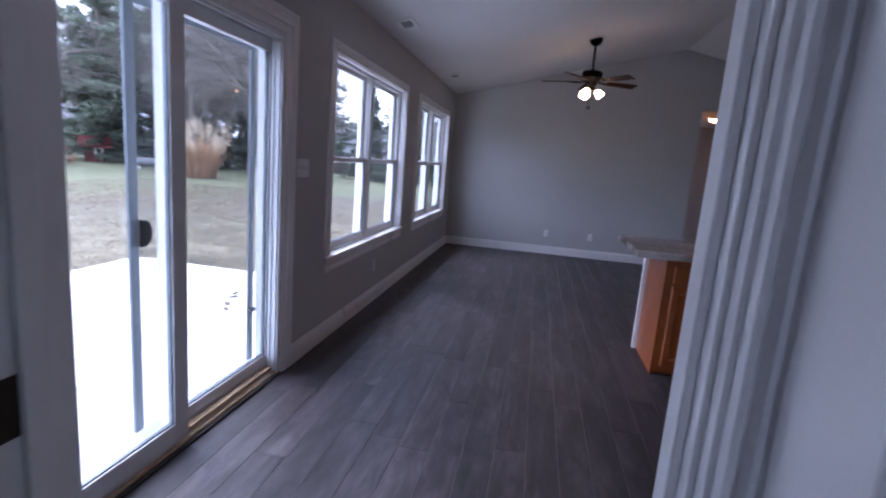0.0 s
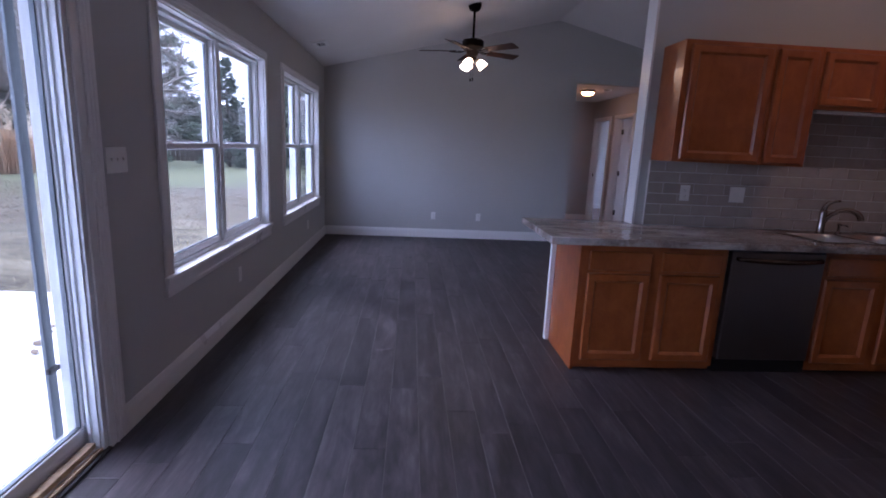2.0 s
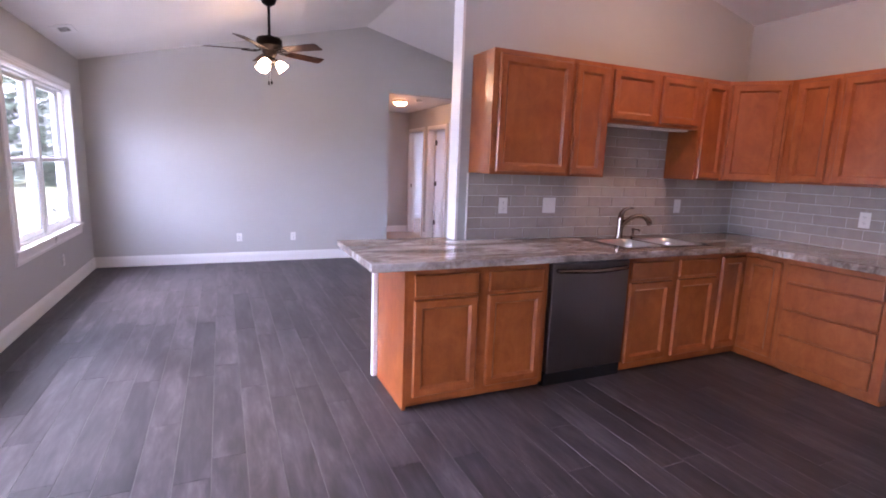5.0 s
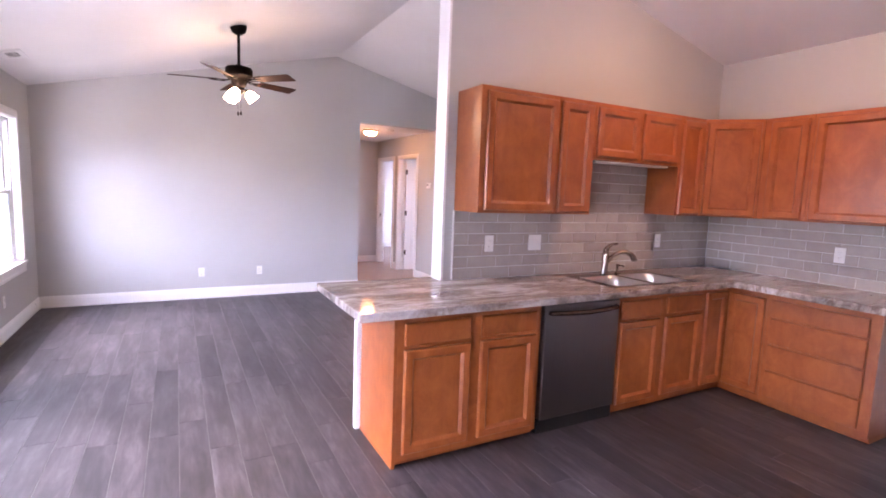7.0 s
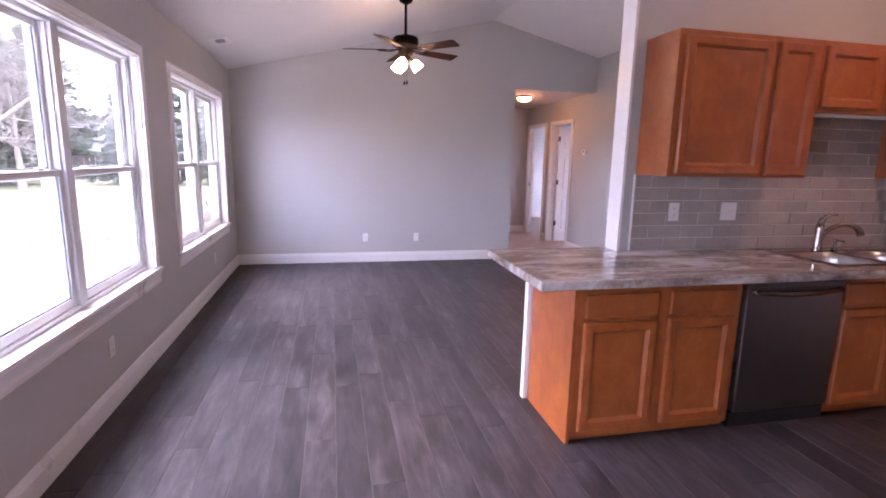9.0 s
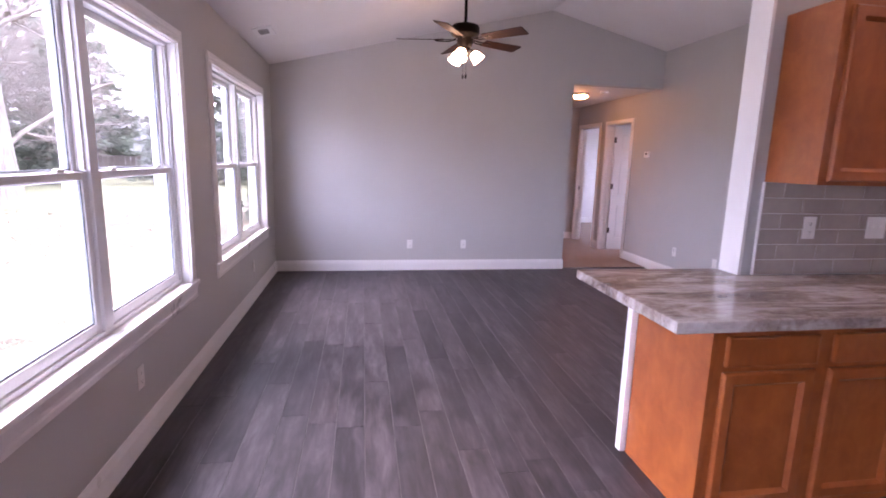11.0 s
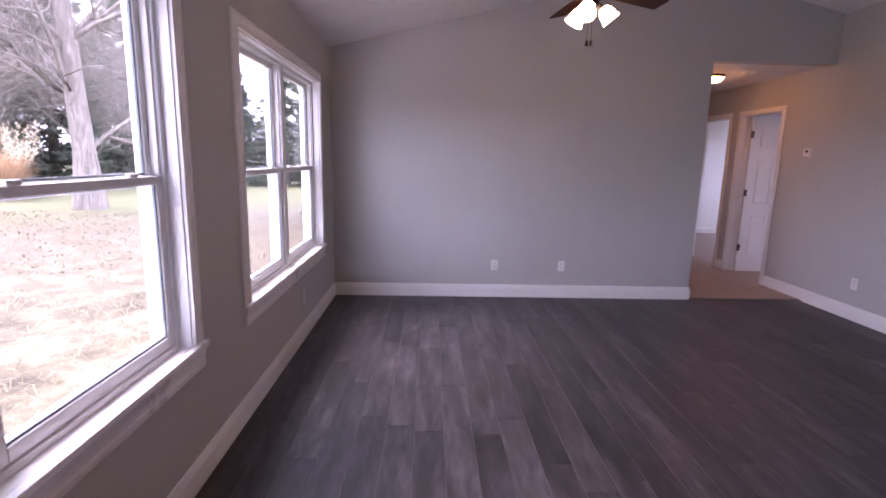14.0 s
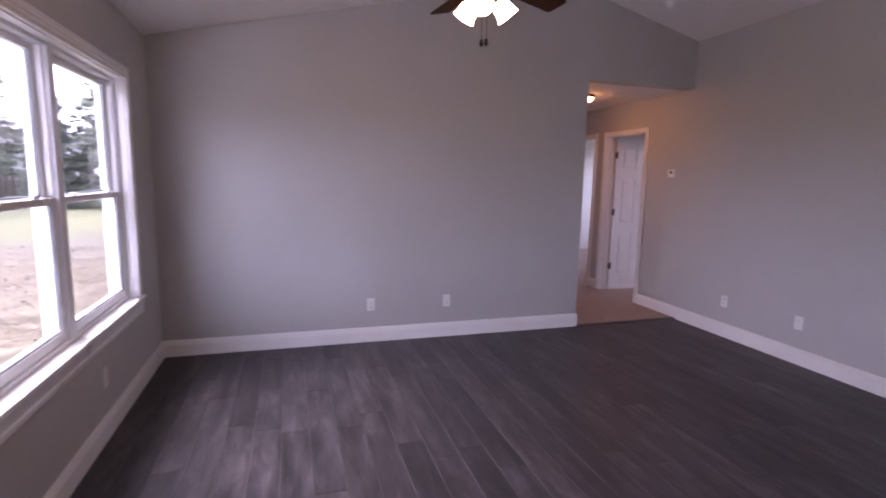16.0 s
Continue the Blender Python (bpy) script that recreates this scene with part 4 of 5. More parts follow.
def sink():
    s = empty("sink", "stainless steel double-bowl drop-in sink", "sink", pose(3.0, 3.41, 0.915))
    zr = 0.918
    xm = 3.03
    wells = [(SX0 + 0.065, xm - 0.025), (xm + 0.025, SX1 - 0.065)]
    ya, yb = SY0 + 0.035, SY1 - 0.085
    part("rim", boxes([(SX0, SX1, SY0, ya, zr - 0.004, zr), (SX0, SX1, yb, SY1, zr - 0.004, zr), (SX0, wells[0][0], ya, yb, zr - 0.004, zr), (wells[0][1], wells[1][0], ya, yb, zr - 0.004, zr), (wells[1][1], SX1, ya, yb, zr - 0.004, zr)]), M_RIM, s)
    for a, b in wells:
        bm = well(a, b, ya, yb, zr)
        bl = part("bowl", bm, M_SINK, s)
        dr = bmesh.new()
        cyl(dr, 0.04, 0.04, zr - 0.188, zr - 0.184, 20, Matrix.Translation(((a + b) / 2, (ya + yb) / 2, 0)))
        part("drain", dr, M_STEEL, bl)
    return s


sink()


def tap():
    x, y, z = 2.955, 3.615, 0.918
    f = empty("faucet", "brushed nickel single-lever kitchen faucet with an arched spout", "faucet", pose(x, y, z))
    bm = bmesh.new()
    lathe(bm, [(0.0, z), (0.03, z), (0.03, z + 0.008), (0.026, z + 0.016), (0.024, z + 0.09), (0.026, z + 0.15), (0.024, z + 0.172), (0.014, z + 0.182), (0.0, z + 0.184)], 20, Matrix.Translation((x, y, 0)))
    part("base", bm, M_NICKEL, f)
    bm = bmesh.new()
    k = [(0, 0.085), (0.022, 0.112), (0.050, 0.145), (0.085, 0.172), (0.125, 0.186), (0.165, 0.185), (0.200, 0.170), (0.222, 0.145), (0.230, 0.120)]
    ux, uy = 0.86, -0.51
    tube(bm, [(x + d * ux, y + d * uy, z + h) for d, h in k], [0.022, 0.019, 0.017, 0.016, 0.016, 0.017, 0.019, 0.021, 0.021], 14)
    part("spout", bm, M_NICKEL, f)
    bm = bmesh.new()
    tube(bm, [(x, y, z + 0.175), (x + 0.004, y - 0.002, z + 0.205), (x + 0.022, y - 0.010, z + 0.232), (x + 0.055, y - 0.022, z + 0.246), (x + 0.090, y - 0.034, z + 0.250)], [0.022, 0.019, 0.014, 0.010, 0.007], 12)
    part("lever", bm, M_NICKEL, f)
    p = empty("soap_pump", "brushed nickel soap dispenser beside the faucet", "soap dispenser", pose(3.10, y, z))
    bm = bmesh.new()
    lathe(bm, [(0.0, z), (0.02, z), (0.018, z + 0.012), (0.009, z + 0.02), (0.009, z + 0.06), (0.013, z + 0.065), (0.013, z + 0.078), (0.0, z + 0.08)], 16, Matrix.Translation((3.10, y, 0)))
    part("pump", bm, M_NICKEL, p)
    bm = bmesh.new()
    tube(bm, [(3.10, y, z + 0.07), (3.13, y - 0.03, z + 0.068), (3.137, y - 0.037, z + 0.058)], 0.006, 8)
    part("nozzle", bm, M_NICKEL, p)


tap()

# wall cabinets
mu = frame_map((0, YU), (1, 0), (0, -1))
UD = YK - YU - 0.002


def wall_unit(label, rows, doors, m, base):
    c = empty("wall_cabinet", label, "cabinet", base, group="kitchen wall cabinets")
    body(c, m, rows)
    for r in doors:
        door_front(c, m, *r)
    return c


wall_unit("honey-stained maple wall cabinet with one wide door", [(1.640, 2.272, -UD, 0, ZB, ZT)], [(1.684, 2.250, ZB + 0.018, ZT - 0.03)], mu, pose(1.96, 3.6, ZB))
wall_unit("narrow honey-stained maple wall cabinet with one door", [(2.274, 2.602, -UD, 0, ZB, ZT)], [(2.290, 2.572, ZB + 0.014, ZT - 0.03)], mu, pose(2.44, 3.6, ZB))
wall_unit("short honey-stained maple wall cabinet over the sink, two doors", [(2.604, 3.535, -UD, 0, 1.80, ZT)], [(2.625, 3.048, 1.825, ZT - 0.03), (3.098, 3.508, 1.825, ZT - 0.03)], mu, pose(3.07, 3.6, 1.80))
wall_unit("narrow honey-stained maple wall cabinet beside the corner", [(3.537, 3.838, -UD, 0, ZB, ZT)], [(3.562, 3.822, ZB + 0.014, ZT - 0.03)], mu, pose(3.69, 3.6, ZB))
cd = empty("wall_cabinet", "honey-stained maple diagonal corner wall cabinet", "cabinet", pose(4.2, 3.5, ZB), group="kitchen wall cabinets")
bm = prism(bmesh.new(), [(3.84, YU), (XU, 3.16), (XK - 0.002, 3.16), (XK - 0.002, YK - 0.002), (3.84, YK - 0.002)], "z", ZB, ZT)
part("body", bm, M_CAB, cd)
q = math.sqrt(0.5)
md = frame_map((3.84, YU), (q, -q), (-q, -q))
door_front(cd, md, 0.022, 0.409, ZB + 0.014, ZT - 0.03)
mru = frame_map((XU, 0), (0, -1), (-1, 0))
RD = XK - XU - 0.002
wall_unit("narrow honey-stained maple wall cabinet on the side wall", [(-3.158, -2.802, -RD, 0, ZB, ZT)], [(-3.100, -2.828, ZB + 0.014, ZT - 0.03)], mru, pose(4.3, 2.98, ZB))
wall_unit("wide honey-stained maple wall cabinet on the side wall", [(-2.800, -2.135, -RD, 0, ZB, ZT)], [(-2.775, -2.165, ZB + 0.014, ZT - 0.03)], mru, pose(4.3, 2.47, ZB))
ul = empty("under_cabinet_light", "slim white fluorescent fixture under the sink cabinet", "light", pose(3.07, 3.60, 1.80))
part("housing", B(2.66, 3.46, 3.50, 3.58, 1.784, 1.7995, bevel=0.004), M_PLATE, ul)

# white end board of the kitchen wall, tile edge strip
post = empty("wall_end_trim", "white painted end board of the kitchen wall", "trim", pose(1.56, 3.83, 0.915), kind="structure")
part("board", prism(bmesh.new(), [(1.548, 0.917), (1.566, 0.917), (1.566, ceil_z(1.566) - 0.002), (1.548, ceil_z(1.548) - 0.002)], "y", YK - 0.012, YK + 0.132), M_TRIM, post)
part("board_back", prism(bmesh.new(), [(1.548, 0.0), (1.566, 0.0), (1.566, 0.872), (1.548, 0.872)], "y", YK + 0.0, YK + 0.132), M_TRIM, post)
tagged(part("tile_edge_strip", B(1.632, 1.640, YK - 0.014, YK, 0.917, ZB), M_TRIM), "white edge strip of the backsplash", "trim", kind="structure")

# ---------------------------------------------------------------- ceiling fan
FX, FY = 0.505, 6.08


def ceiling_fan():
    f = empty("ceiling_fan", "dark bronze ceiling fan, brown blades, three lit bell shades", "ceiling fan", pose(FX, FY, ceil_z(FX)))
    T = Matrix.Translation((FX, FY, 0))
    zc = ceil_z(FX)
    bm = bmesh.new()
    lathe(bm, [(0.0, zc + 0.02), (0.075, zc + 0.018), (0.075, zc - 0.02), (0.06, zc - 0.055), (0.03, zc - 0.075), (0.0, zc - 0.078)], 24, T)
    part("canopy", bm, M_BRONZE, f)
    bm = bmesh.new()
    cyl(bm, 0.0135, 0.0135, 2.63, zc - 0.06, 14, T)
    part("downrod", bm, M_BRONZE, f)
    bm = bmesh.new()
    lathe(bm, [(0.0, 2.675), (0.03, 2.67), (0.045, 2.655), (0.11, 2.645), (0.125, 2.63), (0.125, 2.575), (0.118, 2.56), (0.075, 2.545), (0.072, 2.50), (0.06, 2.47), (0.045, 2.455), (0.0, 2.45)], 28, T)
    part("motor", bm, M_BRONZE, f)
    for k in range(5):
        az = 24 + 72 * k
        R = T @ Matrix.Rotation(radians(az), 4, "Z") @ Matrix.Translation((0, 0, 2.525))
        bm = bmesh.new()
        outline = [(0.20, -0.052), (0.205, 0.052), (0.595, 0.068), (0.610, 0.058), (0.610, -0.058), (0.595, -0.068)]
        lo = [bm.verts.new((x, y, -0.003)) for x, y in outline]
        hi = [bm.verts.new((x, y, 0.003)) for x, y in outline]
        bm.faces.new(lo)
        bm.faces.new(hi[::-1])
        for j in range(6):
            bm.faces.new((lo[j], lo[(j + 1) % 6], hi[(j + 1) % 6], hi[j]))
        bmesh.ops.recalc_face_normals(bm, faces=bm.faces)
        bm.transform(R @ Matrix.Rotation(radians(-13), 4, "X"))
        b = part("blade", bm, M_BLADE, f)
        bm = bmesh.new()
        for s in (-1, 1):
            tube(bm, [R @ Vector(p) for p in ((0.08, 0.012 * s, 0.005), (0.14, 0.032 * s, -0.008), (0.20, 0.036 * s, -0.006), (0.27, 0.02 * s, -0.006))], 0.006, 6)
        part("blade_arm", bm, M_BRONZE, b)
    bm = bmesh.new()
    lathe(bm, [(0.0, 2.46), (0.05, 2.455), (0.055, 2.43), (0.035, 2.405), (0.012, 2.39), (0.0, 2.385)], 20, T)
    part("light_kit", bm, M_BRONZE, f)
    for az in (2, 122, 242):
        R = T @ Matrix.Rotation(radians(az), 4, "Z") @ Matrix.Translation((0.06, 0, 2.44)) @ Matrix.Rotation(radians(-42), 4, "Y")
        bm = bmesh.new()
        tube(bm, [R @ Vector((-0.03, 0, 0.005)), R @ Vector((0.0, 0, 0)), R @ Vector((0, 0, -0.03))], 0.014, 10)
        arm = part("lamp_arm", bm, M_BRONZE, f)
        bm = bmesh.new()
        lathe(bm, [(0.016, -0.022), (0.028, -0.028), (0.043, -0.048), (0.049, -0.074), (0.052, -0.097), (0.060, -0.116), (0.057, -0.115), (0.048, -0.095), (0.044, -0.074), (0.038, -0.052), (0.024, -0.035), (0.0, -0.03)], 22, R)
        part("shade", bm, M_SHADE, arm, "lit frosted glass bell shade")
    bm = bmesh.new()
    for dx, z in ((-0.012, 2.20), (0.014, 2.205)):
        tube(bm, [(FX + dx, FY, 2.40), (FX + dx, FY, z + 0.03)], 0.0015, 5)
        lathe(bm, [(0.0, z + 0.03), (0.008, z + 0.026), (0.010, z), (0.0, z - 0.012)], 10, Matrix.Translation((FX + dx, FY, 0)))
    part("pull_chain", bm, M_BRONZE, f, "two hanging pull chains with dark fobs")
    return f


ceiling_fan()


def dome_light(x, y, z, glow, label, k=1.0):
    d = empty("ceiling_light", label, "ceiling light", pose(x, y, z))
    T = Matrix.Translation((x, y, 0))
    bm = bmesh.new()
    lathe(bm, [(k * r, z - k * h) for r, h in ((0.0, 0.0), (0.15, 0.0), (0.155, 0.02), (0.15, 0.035), (0.135, 0.035))], 28, T)
    part("rim", bm, M_BRONZE, d, "dark bronze rim")
    bm = bmesh.new()
    lathe(bm, [(k * r, z - k * h) for r, h in ((0.138, 0.032), (0.13, 0.06), (0.105, 0.085), (0.06, 0.1), (0.0, 0.105))], 28, T)
    part("dome", bm, glow, d, "lit frosted glass dome")
    return d


dome_light(2.83, 8.82, HALL_Z - 0.001, M_DOME, "lit flush dome light with a bronze rim on the hallway ceiling", 0.8)
dome_light(3.0, 2.5, ceil_z(3.0) - 0.03, M_KDOME, "lit flush dome light on the kitchen ceiling")

sm = empty("smoke_detector", "round white smoke detector on the hallway ceiling", "smoke detector", pose(3.06, 8.52, HALL_Z))
bm = bmesh.new()
lathe(bm, [(0.0, HALL_Z - 0.001), (0.062, HALL_Z - 0.001), (0.062, HALL_Z - 0.02), (0.05, HALL_Z - 0.034), (0.0, HALL_Z - 0.036)], 22, Matrix.Translation((3.06, 8.52, 0)))
part("case", bm, M_PLATE, sm)


# ---------------------------------------------------------------- vents, plates, thermostat
def vent(y):
    x = -1.29
    z = ceil_z(x)
    v = empty("ceiling_vent", "white metal air register on the sloping ceiling", "air vent", pose(x, y, z) @ Matrix.Rotation(-math.atan(0.2416), 4, "Y"), group="ceiling air registers")
    L = stands(v)

    def put(nm, rows, m, bev=0.0):
        b = boxes(rows, bevel=bev)
        b.transform(L)
        return part(nm, b, m, v)

    # Near-black sheet in place of the unlit duct behind the slats.
    put("dark_duct", [(-0.045, 0.045, -0.095, 0.095, -0.004, -0.001)], M_DARK)
    put("frame", [(-0.085, -0.042, -0.155, 0.155, -0.010, -0.001), (0.042, 0.085, -0.155, 0.155, -0.010, -0.001), (-0.042, 0.042, -0.155, -0.092, -0.010, -0.001), (-0.042, 0.042, 0.092, 0.155, -0.010, -0.001)], M_VENT, 0.002)
    for k in range(4):
        xx = -0.027 + 0.018 * k
        put("slat", [(xx - 0.0025, xx + 0.0025, -0.092, 0.092, -0.009, -0.005)], M_VENT)
    return v


vent(3.97)
vent(6.53)


def plate(name, label, cat, at, normal, w, h, kind):
    """A wall plate: flat cover with sockets or rockers in it."""
    n = Vector(normal)
    u = Vector((0, 0, 1)).cross(n)
    m = Matrix((((u.x, n.x, 0, at[0])), ((u.y, n.y, 0, at[1])), ((u.z, n.z, 1, at[2])), (0, 0, 0, 1)))
    p = empty(name, label, cat, Matrix.Translation(at), group="wall plates")

    def put(nm, rows, mt, bev=0.0, parent=None):
        b = boxes(rows, bevel=bev)
        b.transform(m)
        return part(nm, b, mt, parent or p)

    put("cover", [(-w / 2, w / 2, 0, 0.006, -h / 2, h / 2)], M_PLATE, 0.002)
    gangs = max(1, round(w / 0.055)) if kind == "switch" else 1
    if kind == "outlet":
        for dz in (-0.021, 0.021):
            s = put("socket", [(-0.016, 0.016, 0.005, 0.0085, dz - 0.014, dz + 0.014)], M_PLATE, 0.002)
            put("slot", [(-0.007, -0.005, 0.0084, 0.0089, dz - 0.002, dz + 0.007), (0.005, 0.007, 0.0084, 0.0089, dz - 0.002, dz + 0.007), (-0.002, 0.002, 0.0084, 0.0089, dz - 0.010, dz - 0.006)], M_DARK, parent=s)
    else:
        for g in range(gangs):
            du = (g - (gangs - 1) / 2) * 0.046
            put("toggle", [(du - 0.005, du + 0.005, 0.005, 0.016, -0.004, 0.012)], M_PLATE, 0.002)
    return p


OUT = "white duplex outlet on the painted wall"
plate("outlet", OUT, "outlet", (0.218, YF, 0.352), (0, -1, 0), 0.072, 0.116, "outlet")
plate("outlet", OUT, "outlet", (0.945, YF, 0.352), (0, -1, 0), 0.072, 0.116, "outlet")
plate("outlet", OUT, "outlet", (XL, 4.03, 0.36), (1, 0, 0), 0.072, 0.116, "outlet")
plate("outlet", OUT, "outlet", (XL, 6.69, 0.352), (1, 0, 0), 0.072, 0.116, "outlet")
plate("outlet", OUT, "outlet", (XR, 7.36, 0.356), (-1, 0, 0), 0.072, 0.116, "outlet")
plate("outlet", OUT, "outlet", (XR, 6.59, 0.356), (-1, 0, 0), 0.072, 0.116, "outlet")
YT = YK - 0.011
plate("outlet", "white outlet on the tiled backsplash", "outlet", (1.935, YT, 1.17), (0, -1, 0), 0.074, 0.118, "outlet")
plate("light_switch", "white double switch on the tiled backsplash", "light switch", (2.350, YT, 1.172), (0, -1, 0), 0.118, 0.118, "switch")
plate("outlet", "white outlet on the tiled backsplash beside the corner", "outlet", (3.728, YT, 1.165), (0, -1, 0), 0.074, 0.118, "outlet")
plate("outlet", "white outlet on the tiled side wall", "outlet", (XK - 0.011, 2.665, 1.155), (-1, 0, 0), 0.074, 0.118, "outlet")
plate("light_switch", "white triple switch beside the patio door", "light switch", (XL, 2.465, 1.305), (1, 0, 0), 0.166, 0.118, "switch")

th = empty("thermostat", "small white thermostat with a dark display on the wall", "thermostat", pose(XR, 8.21, 1.615))
part("case", B(XR - 0.024, XR, 8.155, 8.265, 1.575, 1.660, bevel=0.005), M_PLATE, th)
part("display", B(XR - 0.0255, XR - 0.0238, 8.195, 8.235, 1.615, 1.642), M_DARK, th)

# ---------------------------------------------------------------- outside
GZ = -0.30


def ground():
    bm = bmesh.new()
    n = 60
    R = [0, 2, 4, 6, 8, 10, 12, 15, 18, 22, 27, 33, 40, 50, 65, 90, 140, 250, 600, 2000]
    rng = random.Random(5)
    rings = [[bm.verts.new((-4, 8, GZ))]]
    for r in R[1:]:
        rings.append([bm.verts.new((-4 + r * math.cos(2 * math.pi * k / n), 8 + r * math.sin(2 * math.pi * k / n), GZ + (rng.uniform(-0.025, 0.025) if r > 8 and r < 70 else 0))) for k in range(n)])
    for k in range(n):
        bm.faces.new((rings[0][0], rings[1][k], rings[1][(k + 1) % n]))
    for a, b in zip(rings[1:], rings[2:]):
        for k in range(n):
            bm.faces.new((a[k], b[k], b[(k + 1) % n], a[(k + 1) % n])).smooth = True
    return bm


structure("ground", ground(), M_GROUND, "winter lawn with straw, dead leaves and thin green grass", "ground")
structure("patio", boxes([(-5.02, XL - 0.161, 1.86, 4.95, GZ - 0.1, -0.12), (-5.02, XL - 0.161, -2.0, 1.85, GZ - 0.1, -0.12)], bevel=0.006), M_CONC, "pale concrete patio slab outside the sliding door", "patio")


def straw(n, x0, x1, y0, y1, size, material, name, label, seed):
    """Loose blades or leaves lying on the ground, as one sheet of small pieces."""
    rng = random.Random(seed)
    verts, faces = [], []
    for _ in range(n):
        x, y = rng.uniform(x0, x1), rng.uniform(y0, y1)
        if x > -5.1 and y < 5.05:
            continue
        if x > -1.72:
            continue
        a, ln, w = rng.uniform(0, 6.28), size * rng.uniform(0.5, 1.3), size * rng.uniform(0.05, 0.11)
        if "leaf" in name:
            w = ln * 0.5
        c, s = math.cos(a), math.sin(a)
        z = GZ + 0.03
        k = len(verts)
        up = rng.uniform(0.0, 0.06) * (1 if "leaf" not in name else 0.5)
        verts += [(x - c * ln - s * w, y - s * ln + c * w, z), (x - c * ln + s * w, y - s * ln - c * w, z), (x + c * ln + s * w, y + s * ln - c * w, z + up), (x + c * ln - s * w, y + s * ln + c * w, z + up)]
        faces.append((k, k + 1, k + 2, k + 3))
    me = bpy.data.meshes.new(name)
    me.from_pydata(verts, [], faces)
    me.materials.append(material)
    return tagged(new(name, me), label, "ground litter", kind="stuff")


M_STRAW = leaf_material("straw_blades", (0.17, 0.145, 0.086), (0.31, 0.275, 0.18))
straw(26000, -12, -1.8, 3.0, 15.0, 0.05, M_STRAW, "straw", "loose pale straw strewn over the lawn", 11)
straw(16000, -16, -3, 9.5, 17.5, 0.026, M_DRYLEAF, "leaf_litter", "brown fallen leaves on the lawn", 12)

rng0 = random.Random(3)
for k in range(9):
    x, y = rng0.uniform(-3.0, -2.0), rng0.uniform(2.6, 4.3)
    lf = bmesh.new()
    a = rng0.uniform(0, 6.28)
    pts = [(0.06, 0, 0.012), (0.015, 0.026, 0.0), (-0.045, 0.018, 0.014), (-0.06, 0, 0.002), (-0.04, -0.02, 0.012), (0.02, -0.026, 0.003)]
    vs = [lf.verts.new(pose(x, y, -0.116, 0, 0, math.degrees(a)) @ Vector(p)) for p in pts]
    lf.faces.new(vs)
    tagged(part("fallen_leaf", lf, M_DRYLEAF), "curled brown leaf lying on the patio", "leaf", group="patio leaves")


def bare_tree_mesh(height, r0, seed, levels=5, spread=0.62):
    """A leafless crown: tapered limbs that fork again and again."""
    rng = random.Random(seed)
    verts, faces = [], []

    def limb(p, d, ln, r, lev):
        seg = 7 if lev == 0 else (5 if lev < 3 else 3)
        steps = 5 if lev < 2 else 3
        prev = None
        pts = []
        q, dd = p.copy(), d.copy()
        for i in range(steps + 1):
            t = i / steps
            rr = r * (1 - 0.55 * t) if lev < levels else r * (1 - 0.85 * t)
            a = dd.orthogonal().normalized()
            b = dd.cross(a)
            k = len(verts)
            flare = 1.0 + (0.4 * (1 - t * steps) if lev == 0 and i == 0 else 0)
            for j in range(seg):
                an = 2 * math.pi * j / seg
                verts.append(tuple(q + rr * flare * (math.cos(an) * a + math.sin(an) * b)))
            if prev is not None:
                for j in range(seg):
                    faces.append((prev + j, prev + (j + 1) % seg, k + (j + 1) % seg, k + j))
            prev = k
            pts.append((q.copy(), dd.copy(), rr))
            q = q + dd * ln / steps
            wob = 0.05 if lev == 0 else 0.27
            dd = (dd + Vector((rng.uniform(-wob, wob), rng.uniform(-wob, wob), rng.uniform(-wob, wob) * 0.5 + (0.03 if lev else 0)))).normalized()
        if lev >= levels:
            return
        n = {0: 15, 1: 9, 2: 6, 3: 4}.get(lev, 3)
        for c in range(n):
            f = rng.uniform(0.32, 1.0) if lev else 0.34 + 0.66 * (c + 0.5) / n
            i = min(int(f * steps), steps)
            bp, bd, br = pts[i]
            side = bd.orthogonal().normalized()
            side.rotate(Matrix.Rotation(rng.uniform(0, 6.28), 3, bd))
            nd_ = (bd * rng.uniform(0.45, 0.9) + side * rng.uniform(spread, spread + 0.5)).normalized()
            limb(bp, nd_, ln * rng.uniform(0.48, 0.72), br * (rng.uniform(0.20, 0.34) if lev == 0 else rng.uniform(0.42, 0.6)), lev + 1)

    limb(Vector((0, 0, 0)), Vector((0, 0, 1)), height * 0.62, r0, 0)
    me = bpy.data.meshes.new("bare_crown")
    me.from_pydata(verts, [], faces)
    me.materials.append(M_BARK)
    for p in me.polygons:
        p.use_smooth = True
    return me


def bare_tree(at, mesh, turn, scale, label):
    t = empty("bare_tree", label, "tree", pose(*at, 0, 0, turn) @ Matrix.Scale(scale, 4), group="leafless trees")
    o = new("trunk_and_limbs", mesh)
    o.parent = t
    return t


